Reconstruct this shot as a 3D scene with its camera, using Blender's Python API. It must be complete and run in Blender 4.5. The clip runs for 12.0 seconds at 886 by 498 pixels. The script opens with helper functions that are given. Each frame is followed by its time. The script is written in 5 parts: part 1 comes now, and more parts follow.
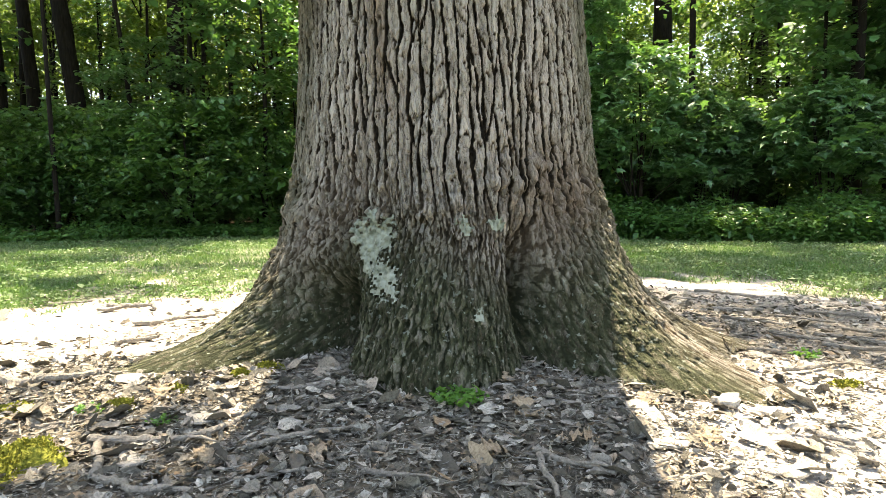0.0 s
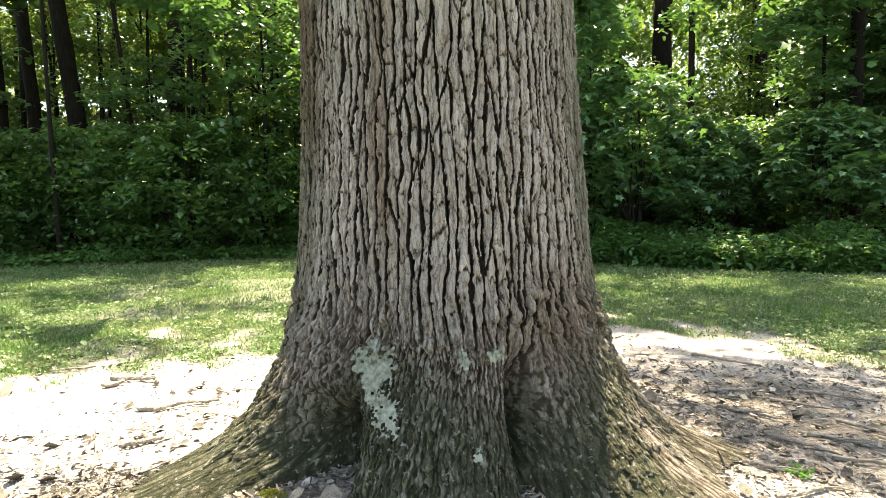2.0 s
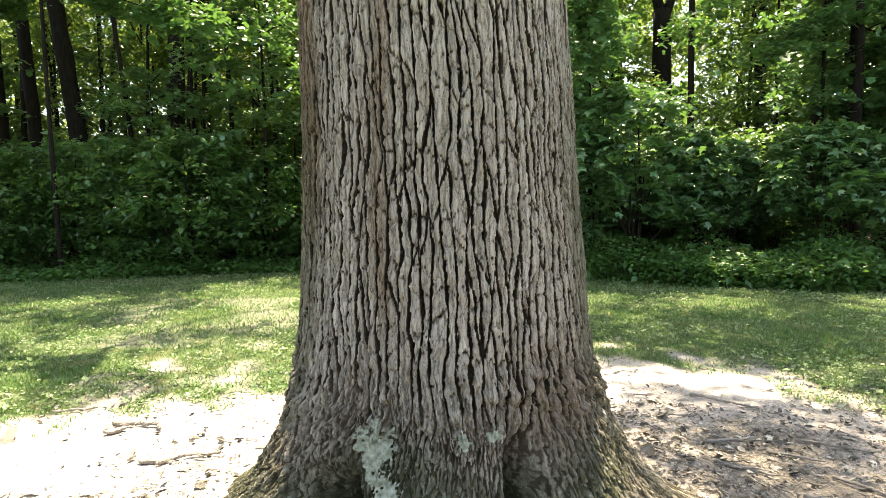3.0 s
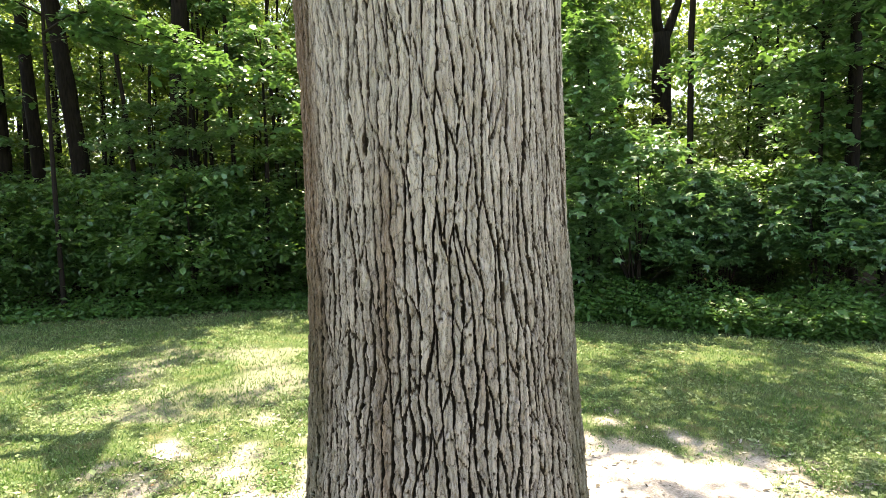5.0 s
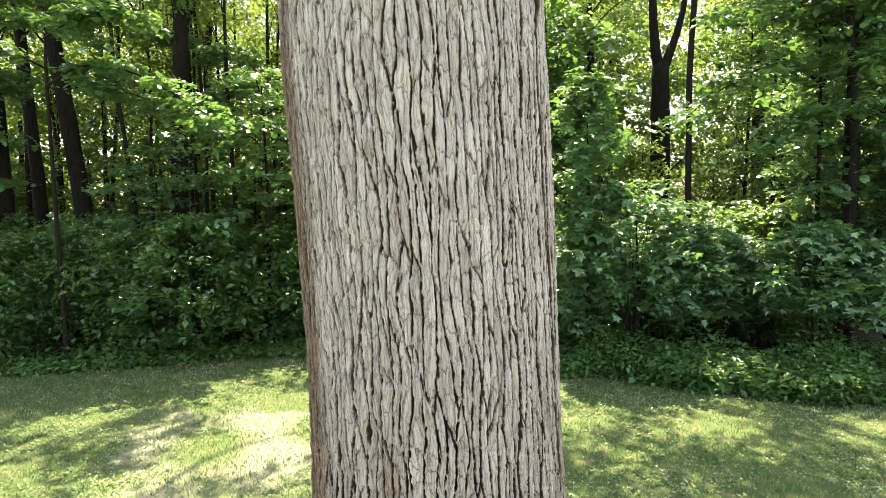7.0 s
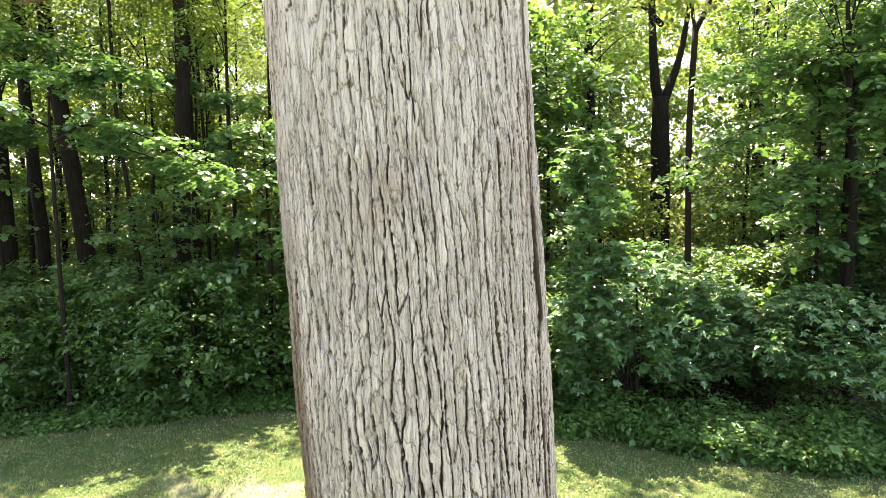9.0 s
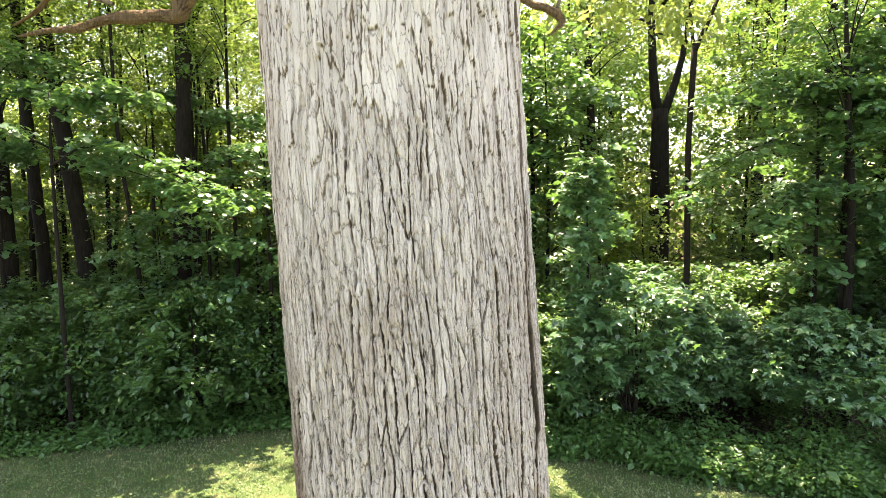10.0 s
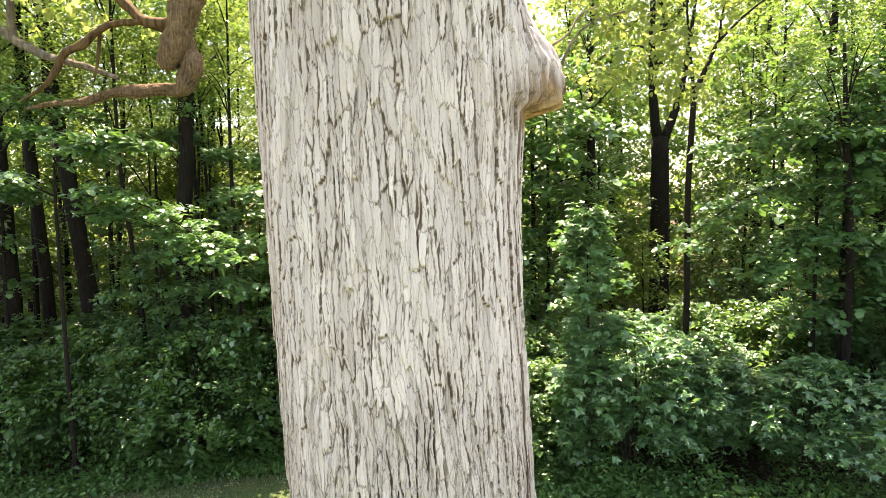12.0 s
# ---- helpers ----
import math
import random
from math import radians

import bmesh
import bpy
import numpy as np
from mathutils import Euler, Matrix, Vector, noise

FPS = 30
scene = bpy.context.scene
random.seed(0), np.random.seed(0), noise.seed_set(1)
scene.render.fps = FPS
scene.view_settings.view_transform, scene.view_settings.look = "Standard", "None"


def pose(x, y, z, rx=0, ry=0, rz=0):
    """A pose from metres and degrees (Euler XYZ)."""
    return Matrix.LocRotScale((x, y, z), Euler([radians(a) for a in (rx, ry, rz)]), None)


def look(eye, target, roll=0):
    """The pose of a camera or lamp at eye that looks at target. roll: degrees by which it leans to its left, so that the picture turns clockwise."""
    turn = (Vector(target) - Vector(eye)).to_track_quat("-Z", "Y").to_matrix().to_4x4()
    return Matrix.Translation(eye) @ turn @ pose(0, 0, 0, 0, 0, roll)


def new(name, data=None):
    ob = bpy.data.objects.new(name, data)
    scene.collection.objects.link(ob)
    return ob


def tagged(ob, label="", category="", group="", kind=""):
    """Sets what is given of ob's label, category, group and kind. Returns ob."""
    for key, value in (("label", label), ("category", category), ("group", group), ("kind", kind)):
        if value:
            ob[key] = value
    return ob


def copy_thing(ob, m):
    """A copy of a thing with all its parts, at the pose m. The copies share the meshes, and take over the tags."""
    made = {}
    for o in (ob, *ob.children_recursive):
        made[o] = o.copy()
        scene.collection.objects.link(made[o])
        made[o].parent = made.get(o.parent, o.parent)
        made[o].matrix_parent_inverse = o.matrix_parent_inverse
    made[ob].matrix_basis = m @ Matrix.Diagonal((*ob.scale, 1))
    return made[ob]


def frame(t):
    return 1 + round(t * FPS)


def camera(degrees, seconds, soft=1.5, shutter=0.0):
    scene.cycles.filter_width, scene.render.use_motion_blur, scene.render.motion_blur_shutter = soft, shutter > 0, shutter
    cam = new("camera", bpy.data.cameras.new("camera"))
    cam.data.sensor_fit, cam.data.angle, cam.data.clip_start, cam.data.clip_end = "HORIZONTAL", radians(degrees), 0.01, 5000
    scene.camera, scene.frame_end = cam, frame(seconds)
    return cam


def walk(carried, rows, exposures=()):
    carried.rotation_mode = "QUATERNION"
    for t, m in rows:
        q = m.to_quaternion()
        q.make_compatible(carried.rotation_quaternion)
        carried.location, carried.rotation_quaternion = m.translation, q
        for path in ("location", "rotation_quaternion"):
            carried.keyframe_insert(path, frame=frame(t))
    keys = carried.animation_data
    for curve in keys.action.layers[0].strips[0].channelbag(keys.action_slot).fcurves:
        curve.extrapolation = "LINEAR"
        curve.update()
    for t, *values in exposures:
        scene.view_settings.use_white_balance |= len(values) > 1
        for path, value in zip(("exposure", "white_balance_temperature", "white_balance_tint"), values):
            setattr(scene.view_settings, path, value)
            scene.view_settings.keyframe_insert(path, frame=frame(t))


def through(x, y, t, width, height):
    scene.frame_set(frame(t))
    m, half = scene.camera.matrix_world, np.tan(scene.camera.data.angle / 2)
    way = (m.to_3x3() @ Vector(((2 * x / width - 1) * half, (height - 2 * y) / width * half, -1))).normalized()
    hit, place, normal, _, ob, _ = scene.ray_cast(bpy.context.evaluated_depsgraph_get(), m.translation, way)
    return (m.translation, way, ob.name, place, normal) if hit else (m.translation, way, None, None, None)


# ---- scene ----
cam = camera(74.8, 12.0, 0.8)
METRES, EYE, TILT, LEAN, TURN = 5.5, 0.75, -4.7, 0.5, 0.0
ROWS = [
    (0.0, 0.0, 0.0, 0.0, 0.0, 0.0, -0.0),
    (0.5, -0.0001, -0.0017, 0.0178, -0.01, -0.0, -0.01),
    (1.0, 0.0, -0.0037, 0.0426, -0.0, -0.01, -0.0),
    (1.5, -0.0001, -0.0055, 0.0644, -0.0, -0.02, 0.0),
    (2.0, 0.0001, -0.0079, 0.0906, -0.02, -0.04, 0.0),
    (2.5, 0.0006, -0.0105, 0.1181, -0.02, -0.04, 0.01),
    (3.0, 0.0003, -0.0129, 0.1479, -0.02, -0.06, 0.01),
    (5.0, -0.0019, -0.0264, 0.3002, -0.0, -0.07, 0.04),
    (5.5, -0.0026, -0.0309, 0.3447, -0.02, -0.09, 0.04),
    (6.0, -0.0024, -0.0351, 0.3899, -0.03, -0.1, 0.04),
    (6.5, -0.0022, -0.041, 0.4484, -0.02, -0.11, 0.02),
    (7.0, -0.0022, -0.0456, 0.4989, -0.02, -0.09, 0.04),
    (9.0, -0.0067, -0.0595, 0.7228, -0.01, -0.1, 0.07),
    (9.5, -0.007, -0.0639, 0.7664, -0.01, -0.14, 0.05),
    (10.0, -0.0062, -0.0678, 0.8083, -0.02, -0.17, 0.03),
    (10.5, -0.0061, -0.0725, 0.8609, -0.01, -0.2, 0.03),
    (11.0, -0.0078, -0.0764, 0.9051, -0.01, -0.22, 0.01),
    (11.5, -0.0094, -0.0803, 0.948, 0.0, -0.21, 0.01),
    (12.0, -0.0102, -0.0838, 0.9962, 0.01, -0.21, 0.0),
]
walk(cam, [(t, pose(0, 0, EYE, TILT, LEAN, TURN) @ pose(METRES * x, METRES * y, METRES * z, 90 + pitch, roll, yaw)) for t, x, y, z, yaw, pitch, roll in ROWS],
     [(0, 2.30, 8250, 9), (2.5, 2.25, 8200, 11), (5.0, 2.38, 8200, 13), (7.0, 2.67, 8150, 16), (9.5, 2.79, 8250, 20), (12, 2.63, 8250, 21)])

# ---- world, sun, exposure ----
AZ, EL = radians(-1), radians(71)
SUN = Vector((math.cos(EL) * math.sin(AZ), math.cos(EL) * math.cos(AZ), math.sin(EL)))
world = bpy.data.worlds.new("sky")
scene.world = world
world.use_nodes = True
_sky = world.node_tree.nodes.new("ShaderNodeTexSky")
_sky.sky_type, _sky.sun_disc = "NISHITA", False
_sky.sun_elevation, _sky.sun_rotation = EL, AZ
_sky.air_density, _sky.dust_density = 1.0, 1.5
world.node_tree.links.new(_sky.outputs[0], world.node_tree.nodes["Background"].inputs[0])
world.node_tree.nodes["Background"].inputs[1].default_value = 0.138
_sun = bpy.data.lights.new("sun", "SUN")
_sun.energy, _sun.angle, _sun.color = 5.0, radians(0.6), (1.0, 0.94, 0.84)
sun = new("sun", _sun)
sun.matrix_world = look(SUN * 60, (0, 0, 0))


# ---- materials ----
class Mat:
    """A small builder of node materials."""

    def __init__(self, name, rough=0.8, spec=0.3):
        self.m = bpy.data.materials.new(name)
        self.m.use_nodes = True
        self.t = self.m.node_tree
        self.b = self.t.nodes["Principled BSDF"]
        self.b.inputs["Roughness"].default_value = rough
        self.b.inputs["Specular IOR Level"].default_value = spec
        self.co = self.t.nodes.new("ShaderNodeTexCoord").outputs["Object"]

    def node(self, kind, **values):
        n = self.t.nodes.new(kind)
        for k, v in values.items():
            n.inputs[k].default_value = v
        return n

    def link(self, a, b):
        self.t.links.new(a, b)

    def scaled(self, sx, sy, sz):
        n = self.t.nodes.new("ShaderNodeMapping")
        n.inputs["Scale"].default_value = (sx, sy, sz)
        self.link(self.co, n.inputs["Vector"])
        return n.outputs[0]

    def noise(self, scale, detail=4.0, co=None, rough=0.55):
        n = self.node("ShaderNodeTexNoise", Scale=scale, Detail=detail, Roughness=rough)
        self.link(co or self.co, n.inputs["Vector"])
        return n.outputs[0]

    def ramp(self, fac, stops):
        n = self.t.nodes.new("ShaderNodeValToRGB")
        e = n.color_ramp.elements
        while len(e) < len(stops):
            e.new(0.5)
        for k, (p, c) in zip(e, stops):
            k.position, k.color = p, (*c, 1) if isinstance(c, tuple) else (c, c, c, 1)
        self.link(fac, n.inputs[0])
        return n.outputs[0]

    def mix(self, fac, a, b):
        n = self.t.nodes.new("ShaderNodeMix")
        n.data_type = "RGBA"
        for v, i in ((fac, 0), (a, 6), (b, 7)):
            if isinstance(v, (int, float)):
                n.inputs[i].default_value = v
            elif isinstance(v, tuple):
                n.inputs[i].default_value = (*v, 1)
            else:
                self.link(v, n.inputs[i])
        return n.outputs[2]

    def maths(self, op, a, b):
        n = self.t.nodes.new("ShaderNodeMath")
        n.operation = op
        for i, v in enumerate((a, b)):
            if isinstance(v, (int, float)):
                n.inputs[i].default_value = v
            else:
                self.link(v, n.inputs[i])
        return n.outputs[0]

    def attr(self, name):
        n = self.t.nodes.new("ShaderNodeAttribute")
        n.attribute_name = name
        return n.outputs["Fac"]

    def island(self):
        return self.t.nodes.new("ShaderNodeNewGeometry").outputs["Random Per Island"]

    def each(self):
        return self.t.nodes.new("ShaderNodeObjectInfo").outputs["Random"]

    def axis(self, k):
        n = self.t.nodes.new("ShaderNodeSeparateXYZ")
        self.link(self.co, n.inputs[0])
        return n.outputs[k]

    def colour(self, c):
        if isinstance(c, tuple):
            self.b.inputs["Base Color"].default_value = (*c, 1)
        else:
            self.link(c, self.b.inputs["Base Color"])
        return self

    def bump(self, height, strength=0.5, distance=0.01):
        n = self.node("ShaderNodeBump", Strength=strength, Distance=distance)
        self.link(height, n.inputs["Height"])
        self.link(n.outputs[0], self.b.inputs["Normal"])
        return self

    def leafy(self, through, share=0.4):
        """Lets light through the leaf."""
        tr = self.t.nodes.new("ShaderNodeBsdfTranslucent")
        if isinstance(through, tuple):
            tr.inputs[0].default_value = (*through, 1)
        else:
            self.link(through, tr.inputs[0])
        mx = self.node("ShaderNodeMixShader", Fac=share)
        self.link(self.b.outputs[0], mx.inputs[1])
        self.link(tr.outputs[0], mx.inputs[2])
        self.link(mx.outputs[0], self.t.nodes["Material Output"].inputs[0])
        return self


def leaf_material(name, dark, mid, light, glow, rough=0.42, share=0.45, spec=0.5):
    k = Mat(name, rough, spec)
    r = k.island()
    c = k.ramp(r, [(0.0, dark), (0.55, mid), (1.0, light)])
    k.colour(k.mix(k.noise(0.9, 2), c, k.mix(0.5, c, mid)))
    return k.leafy(k.mix(r, tuple(0.75 * v for v in glow), glow), share).m


LEAF_MAPLE = leaf_material("maple_leaf", (0.034, 0.090, 0.034), (0.068, 0.168, 0.062), (0.115, 0.245, 0.10), (0.16, 0.33, 0.06), 0.31, 0.30, 1.0)
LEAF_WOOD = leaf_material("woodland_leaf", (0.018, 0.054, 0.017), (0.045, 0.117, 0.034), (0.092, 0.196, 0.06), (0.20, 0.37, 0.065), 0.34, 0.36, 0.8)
# lit copy of the woodland leaf: backlight put into its yellower colour
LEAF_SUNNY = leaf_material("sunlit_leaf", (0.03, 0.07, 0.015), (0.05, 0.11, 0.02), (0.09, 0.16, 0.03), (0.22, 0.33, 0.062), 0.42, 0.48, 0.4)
# paler still for the distance, with the sunlit glow painted in
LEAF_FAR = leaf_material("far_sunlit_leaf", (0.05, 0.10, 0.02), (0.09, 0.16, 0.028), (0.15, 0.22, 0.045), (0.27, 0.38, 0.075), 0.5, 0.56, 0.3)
LEAF_OAK = leaf_material("oak_leaf_green", (0.05, 0.09, 0.012), (0.10, 0.16, 0.02), (0.16, 0.22, 0.03), (0.40, 0.47, 0.12), 0.42, 0.5, 0.5)
LEAF_HERB = leaf_material("herb_leaf", (0.031, 0.086, 0.023), (0.060, 0.156, 0.040), (0.107, 0.23, 0.060), (0.16, 0.32, 0.052), 0.36, 0.36, 0.5)
LEAF_SPROUT = leaf_material("sprout_leaf", (0.06, 0.16, 0.03), (0.09, 0.22, 0.04), (0.12, 0.26, 0.05), (0.2, 0.4, 0.05), 0.5, 0.4, 0.4)


def lawn_material(name, dark, mid, light, dry, glow):
    """Grass or clover, with paler dry patches."""
    k = Mat(name, 0.5, 0.35)
    c = k.ramp(k.island(), [(0.0, dark), (0.55, mid), (1.0, light)])
    patch = k.maths("MULTIPLY", k.ramp(k.noise(1.1, 4), [(0.42, 0.0), (0.62, 0.7)]), k.ramp(k.noise(7, 3), [(0.3, 0.3), (0.6, 1.0)]))
    k.colour(k.mix(patch, c, dry))
    return k.leafy(glow, 0.3).m


GRASS = lawn_material("grass_blade", (0.032, 0.08, 0.022), (0.070, 0.142, 0.029), (0.205, 0.275, 0.125), (0.36, 0.36, 0.20), (0.12, 0.25, 0.045))
CLOVER = lawn_material("clover_leaf", (0.04, 0.095, 0.03), (0.08, 0.155, 0.052), (0.17, 0.27, 0.11), (0.33, 0.37, 0.20), (0.13, 0.25, 0.055))


def oak_bark(name, tan=0.0):
    k = Mat(name, 0.9, 0.12)
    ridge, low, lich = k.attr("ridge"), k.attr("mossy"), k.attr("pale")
    streak = k.noise(14, 5, k.scaled(3.2, 3.2, 0.5))
    grain = k.noise(60, 5, k.scaled(2.4, 2.4, 0.5), 0.7)
    grit = k.noise(170, 3, k.scaled(1.6, 1.6, 0.7), 0.65)

    def flakes(wide, tall, warp):
        """Flaky plates on the bark: their edge distance and their own shade."""
        u = k.maths("ADD", k.maths("DIVIDE", k.attr("bark_u"), wide), k.maths("MULTIPLY", grain, warp))
        v = k.maths("ADD", k.maths("DIVIDE", k.attr("bark_v"), tall), k.maths("MULTIPLY", streak, warp))
        c = k.t.nodes.new("ShaderNodeCombineXYZ")
        k.link(u, c.inputs[0])
        k.link(v, c.inputs[1])
        edge, cell = k.node("ShaderNodeTexVoronoi", Scale=1.0), k.node("ShaderNodeTexVoronoi", Scale=1.0)
        edge.feature = "DISTANCE_TO_EDGE"
        for n in (edge, cell):
            n.voronoi_dimensions = "2D"
            k.link(c.outputs[0], n.inputs["Vector"])
        return edge.outputs["Distance"], cell.outputs["Color"]

    e1, c1 = flakes(0.012, 0.075, 1.0)
    e2, c2 = flakes(0.030, 0.15, 0.9)
    plate = k.ramp(streak, [(0.25, (0.40, 0.34, 0.28)), (0.5, (0.60, 0.54, 0.47)), (0.75, (0.74, 0.69, 0.62))])
    plate = k.mix(k.ramp(grain, [(0.48, 0.0), (0.70, 0.5)]), plate, (0.22, 0.18, 0.14))
    silver = k.ramp(k.noise(9, 5, k.scaled(1.8, 1.8, 0.5)), [(0.3, (0.51, 0.44, 0.395)), (0.55, (0.635, 0.555, 0.505)), (0.8, (0.71, 0.63, 0.575))])
    silver = k.mix(k.ramp(grain, [(0.52, 0.0), (0.76, 0.28)]), silver, (0.40, 0.33, 0.27))
    c = k.mix(k.maths("MULTIPLY", k.ramp(lich, [(0.90, 0.0), (1.0, 1.0)]), k.ramp(k.attr("tone"), [(0.35, 0.30), (0.8, 0.0)])), k.mix(lich, plate, silver), (0.43, 0.365, 0.345))
    c = k.mix(k.maths("MULTIPLY", k.ramp(c1, [(0.15, 0.28), (0.45, 0.0)]), k.ramp(lich, [(0.90, 1.0), (1.0, 0.35)])), c, (0.28, 0.20, 0.155))
    c = k.mix(k.ramp(c2, [(0.1, 0.24), (0.40, 0.0)]), c, (0.32, 0.23, 0.18))
    red = k.ramp(k.noise(2.6, 3, k.scaled(1.5, 1.5, 0.6)), [(0.56, 0.0), (0.72, 0.22)])
    rust = k.maths("MULTIPLY", k.attr("rust"), k.ramp(grain, [(0.32, 0.45), (0.55, 1.0)]))
    c = k.mix(k.maths("MAXIMUM", red, rust), c, (0.25, 0.16, 0.108))
    c = k.mix(k.ramp(k.maths("SUBTRACT", k.attr("rust"), 1.05), [(0.0, 0.0), (0.5, 0.9)]), c, k.ramp(streak, [(0.3, (0.24, 0.13, 0.05)), (0.65, (0.50, 0.33, 0.16))]))
    c = k.mix(tan, c, k.ramp(streak, [(0.3, (0.11, 0.052, 0.021)), (0.5, (0.27, 0.145, 0.06)), (0.7, (0.45, 0.285, 0.135))]))
    green = k.ramp(k.noise(22, 5), [(0.30, 0.4), (0.58, 1.0)])
    c = k.mix(k.ramp(k.attr("tone"), [(0.0, 0.30), (0.35, 0.0)]), c, (0.33, 0.28, 0.23))
    c = k.mix(k.maths("MULTIPLY", green, low), c, k.mix(grain, (0.085, 0.100, 0.045), (0.19, 0.20, 0.115)))
    damp = k.maths("MULTIPLY", k.ramp(k.noise(8, 6, k.scaled(1.2, 1.2, 0.7), 0.7), [(0.40, 0.0), (0.54, 0.92)]), low)
    c = k.mix(damp, c, k.mix(grain, (0.035, 0.038, 0.02), (0.085, 0.085, 0.05)))
    flecks = k.maths("MULTIPLY", k.ramp(k.noise(46, 4, k.scaled(1.3, 1.3, 0.6), 0.65), [(0.56, 0.0), (0.64, 0.7)]), low)
    c = k.mix(flecks, c, (0.33, 0.29, 0.225))
    crack = k.maths("MULTIPLY", k.ramp(e1, [(0.01, 1.0), (0.08, 0.0)]), k.ramp(grit, [(0.45, 0.0), (0.60, 0.7)]))
    crack = k.maths("MULTIPLY", crack, k.ramp(lich, [(0.2, 1.0), (0.88, 0.6), (1.0, 0.08)]))
    c = k.mix(crack, c, (0.07, 0.05, 0.036))
    c = k.mix(k.ramp(e2, [(0.010, 0.6), (0.04, 0.0)]), c, (0.09, 0.066, 0.048))
    c = k.mix(k.maths("MULTIPLY", k.ramp(grit, [(0.52, 0.0), (0.68, 0.4)]), k.ramp(lich, [(0.4, 1.0), (0.90, 0.40), (1.0, 0.12)])), c, (0.19, 0.15, 0.115))
    # furrows: browner bark, darkened further by shade put into the colour
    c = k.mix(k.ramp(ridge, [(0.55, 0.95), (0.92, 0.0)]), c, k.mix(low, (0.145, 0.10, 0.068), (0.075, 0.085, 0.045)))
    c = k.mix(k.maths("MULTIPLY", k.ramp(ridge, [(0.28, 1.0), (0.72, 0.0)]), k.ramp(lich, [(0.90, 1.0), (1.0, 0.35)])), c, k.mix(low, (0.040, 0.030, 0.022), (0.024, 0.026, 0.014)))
    spots = k.ramp(k.noise(38, 3), [(0.62, 0.0), (0.67, 0.8)])
    c = k.mix(k.maths("MULTIPLY", spots, low), c, (0.34, 0.37, 0.30))
    k.colour(c)
    lift = k.maths("ADD", k.ramp(e1, [(0.0, 0.0), (0.16, 0.55)]), k.ramp(e2, [(0.0, 0.0), (0.12, 0.8)]))
    lift = k.maths("ADD", lift, k.maths("MULTIPLY", c1, 0.7))
    lift = k.maths("ADD", lift, k.maths("ADD", k.maths("MULTIPLY", grain, 1.0), k.maths("MULTIPLY", grit, 0.9)))
    return k.bump(k.maths("MULTIPLY", lift, k.ramp(lich, [(0.3, 1.0), (0.88, 0.6), (1.0, 0.15)])), 1.0, 0.012).m


def plain_bark(name, dark, light):
    k = Mat(name, 0.9, 0.15)
    n = k.noise(10, 5, k.scaled(2, 2, 0.35))
    return k.colour(k.ramp(n, [(0.3, dark), (0.7, light)])).bump(n, 0.8, 0.02).m


BARK = oak_bark("oak_bark")
BARK_TAN = oak_bark("oak_limb_bark", 0.88)
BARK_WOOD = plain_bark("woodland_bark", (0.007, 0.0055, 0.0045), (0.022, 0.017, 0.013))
BARK_LIMB = plain_bark("limb_bark", (0.038, 0.023, 0.011), (0.135, 0.082, 0.038))
BARK_TWIG = plain_bark("twig_bark", (0.06, 0.048, 0.032), (0.20, 0.16, 0.115))


def lichen_material():
    k = Mat("lichen", 0.95, 0.1)
    n = k.noise(45, 5)
    c = k.ramp(n, [(0.3, (0.10, 0.109, 0.078)), (0.5, (0.235, 0.252, 0.20)), (0.75, (0.335, 0.357, 0.295))])
    return k.colour(c).bump(n, 0.9, 0.006).m


LICHEN = lichen_material()


def moss_material():
    k = Mat("moss", 0.95, 0.1)
    n = k.noise(110, 5)
    return k.colour(k.ramp(n, [(0.3, (0.09, 0.10, 0.018)), (0.55, (0.22, 0.225, 0.04)), (0.75, (0.36, 0.345, 0.08))])).bump(n, 0.9, 0.01).m


MOSS = moss_material()


def ground_material():
    k = Mat("soil_and_turf", 0.95, 0.1)
    turf = k.attr("turf")
    fine, coarse = k.noise(55, 5), k.noise(3.5, 5)
    soil = k.ramp(fine, [(0.3, (0.15, 0.125, 0.10)), (0.5, (0.34, 0.30, 0.26)), (0.72, (0.56, 0.52, 0.47))])
    soil = k.mix(k.ramp(coarse, [(0.35, 0.0), (0.65, 0.55)]), soil, (0.46, 0.42, 0.37))
    # shade painted into the soil as a darker brown
    soil = k.mix(k.attr("soil_shade"), soil, k.ramp(fine, [(0.3, (0.05, 0.043, 0.032)), (0.7, (0.22, 0.19, 0.15))]))
    green = k.ramp(fine, [(0.3, (0.03, 0.05, 0.018)), (0.55, (0.06, 0.095, 0.032)), (0.75, (0.14, 0.16, 0.075))])
    green = k.mix(k.ramp(coarse, [(0.5, 0.0), (0.72, 0.5)]), green, (0.16, 0.13, 0.07))
    floor = k.ramp(fine, [(0.3, (0.03, 0.022, 0.014)), (0.7, (0.10, 0.07, 0.045))])
    return k.colour(k.mix(k.attr("woods"), k.mix(turf, soil, green), floor)).bump(fine, 0.9, 0.02).m


GROUND = ground_material()


def litter_material(name, stops, rough=0.8):
    k = Mat(name, rough, 0.25)
    n = k.noise(35, 4)
    fine = k.noise(150, 5, None, 0.7)
    c = k.ramp(k.island(), stops)
    c = k.mix(k.ramp(fine, [(0.45, 0.0), (0.65, 0.6)]), c, tuple(0.5 * v for v in stops[0][1]))
    k.colour(k.mix(k.ramp(n, [(0.35, 0.0), (0.7, 0.5)]), c, tuple(0.45 * v for v in stops[1][1])))
    return k.bump(k.maths("ADD", n, fine), 0.9, 0.006).m


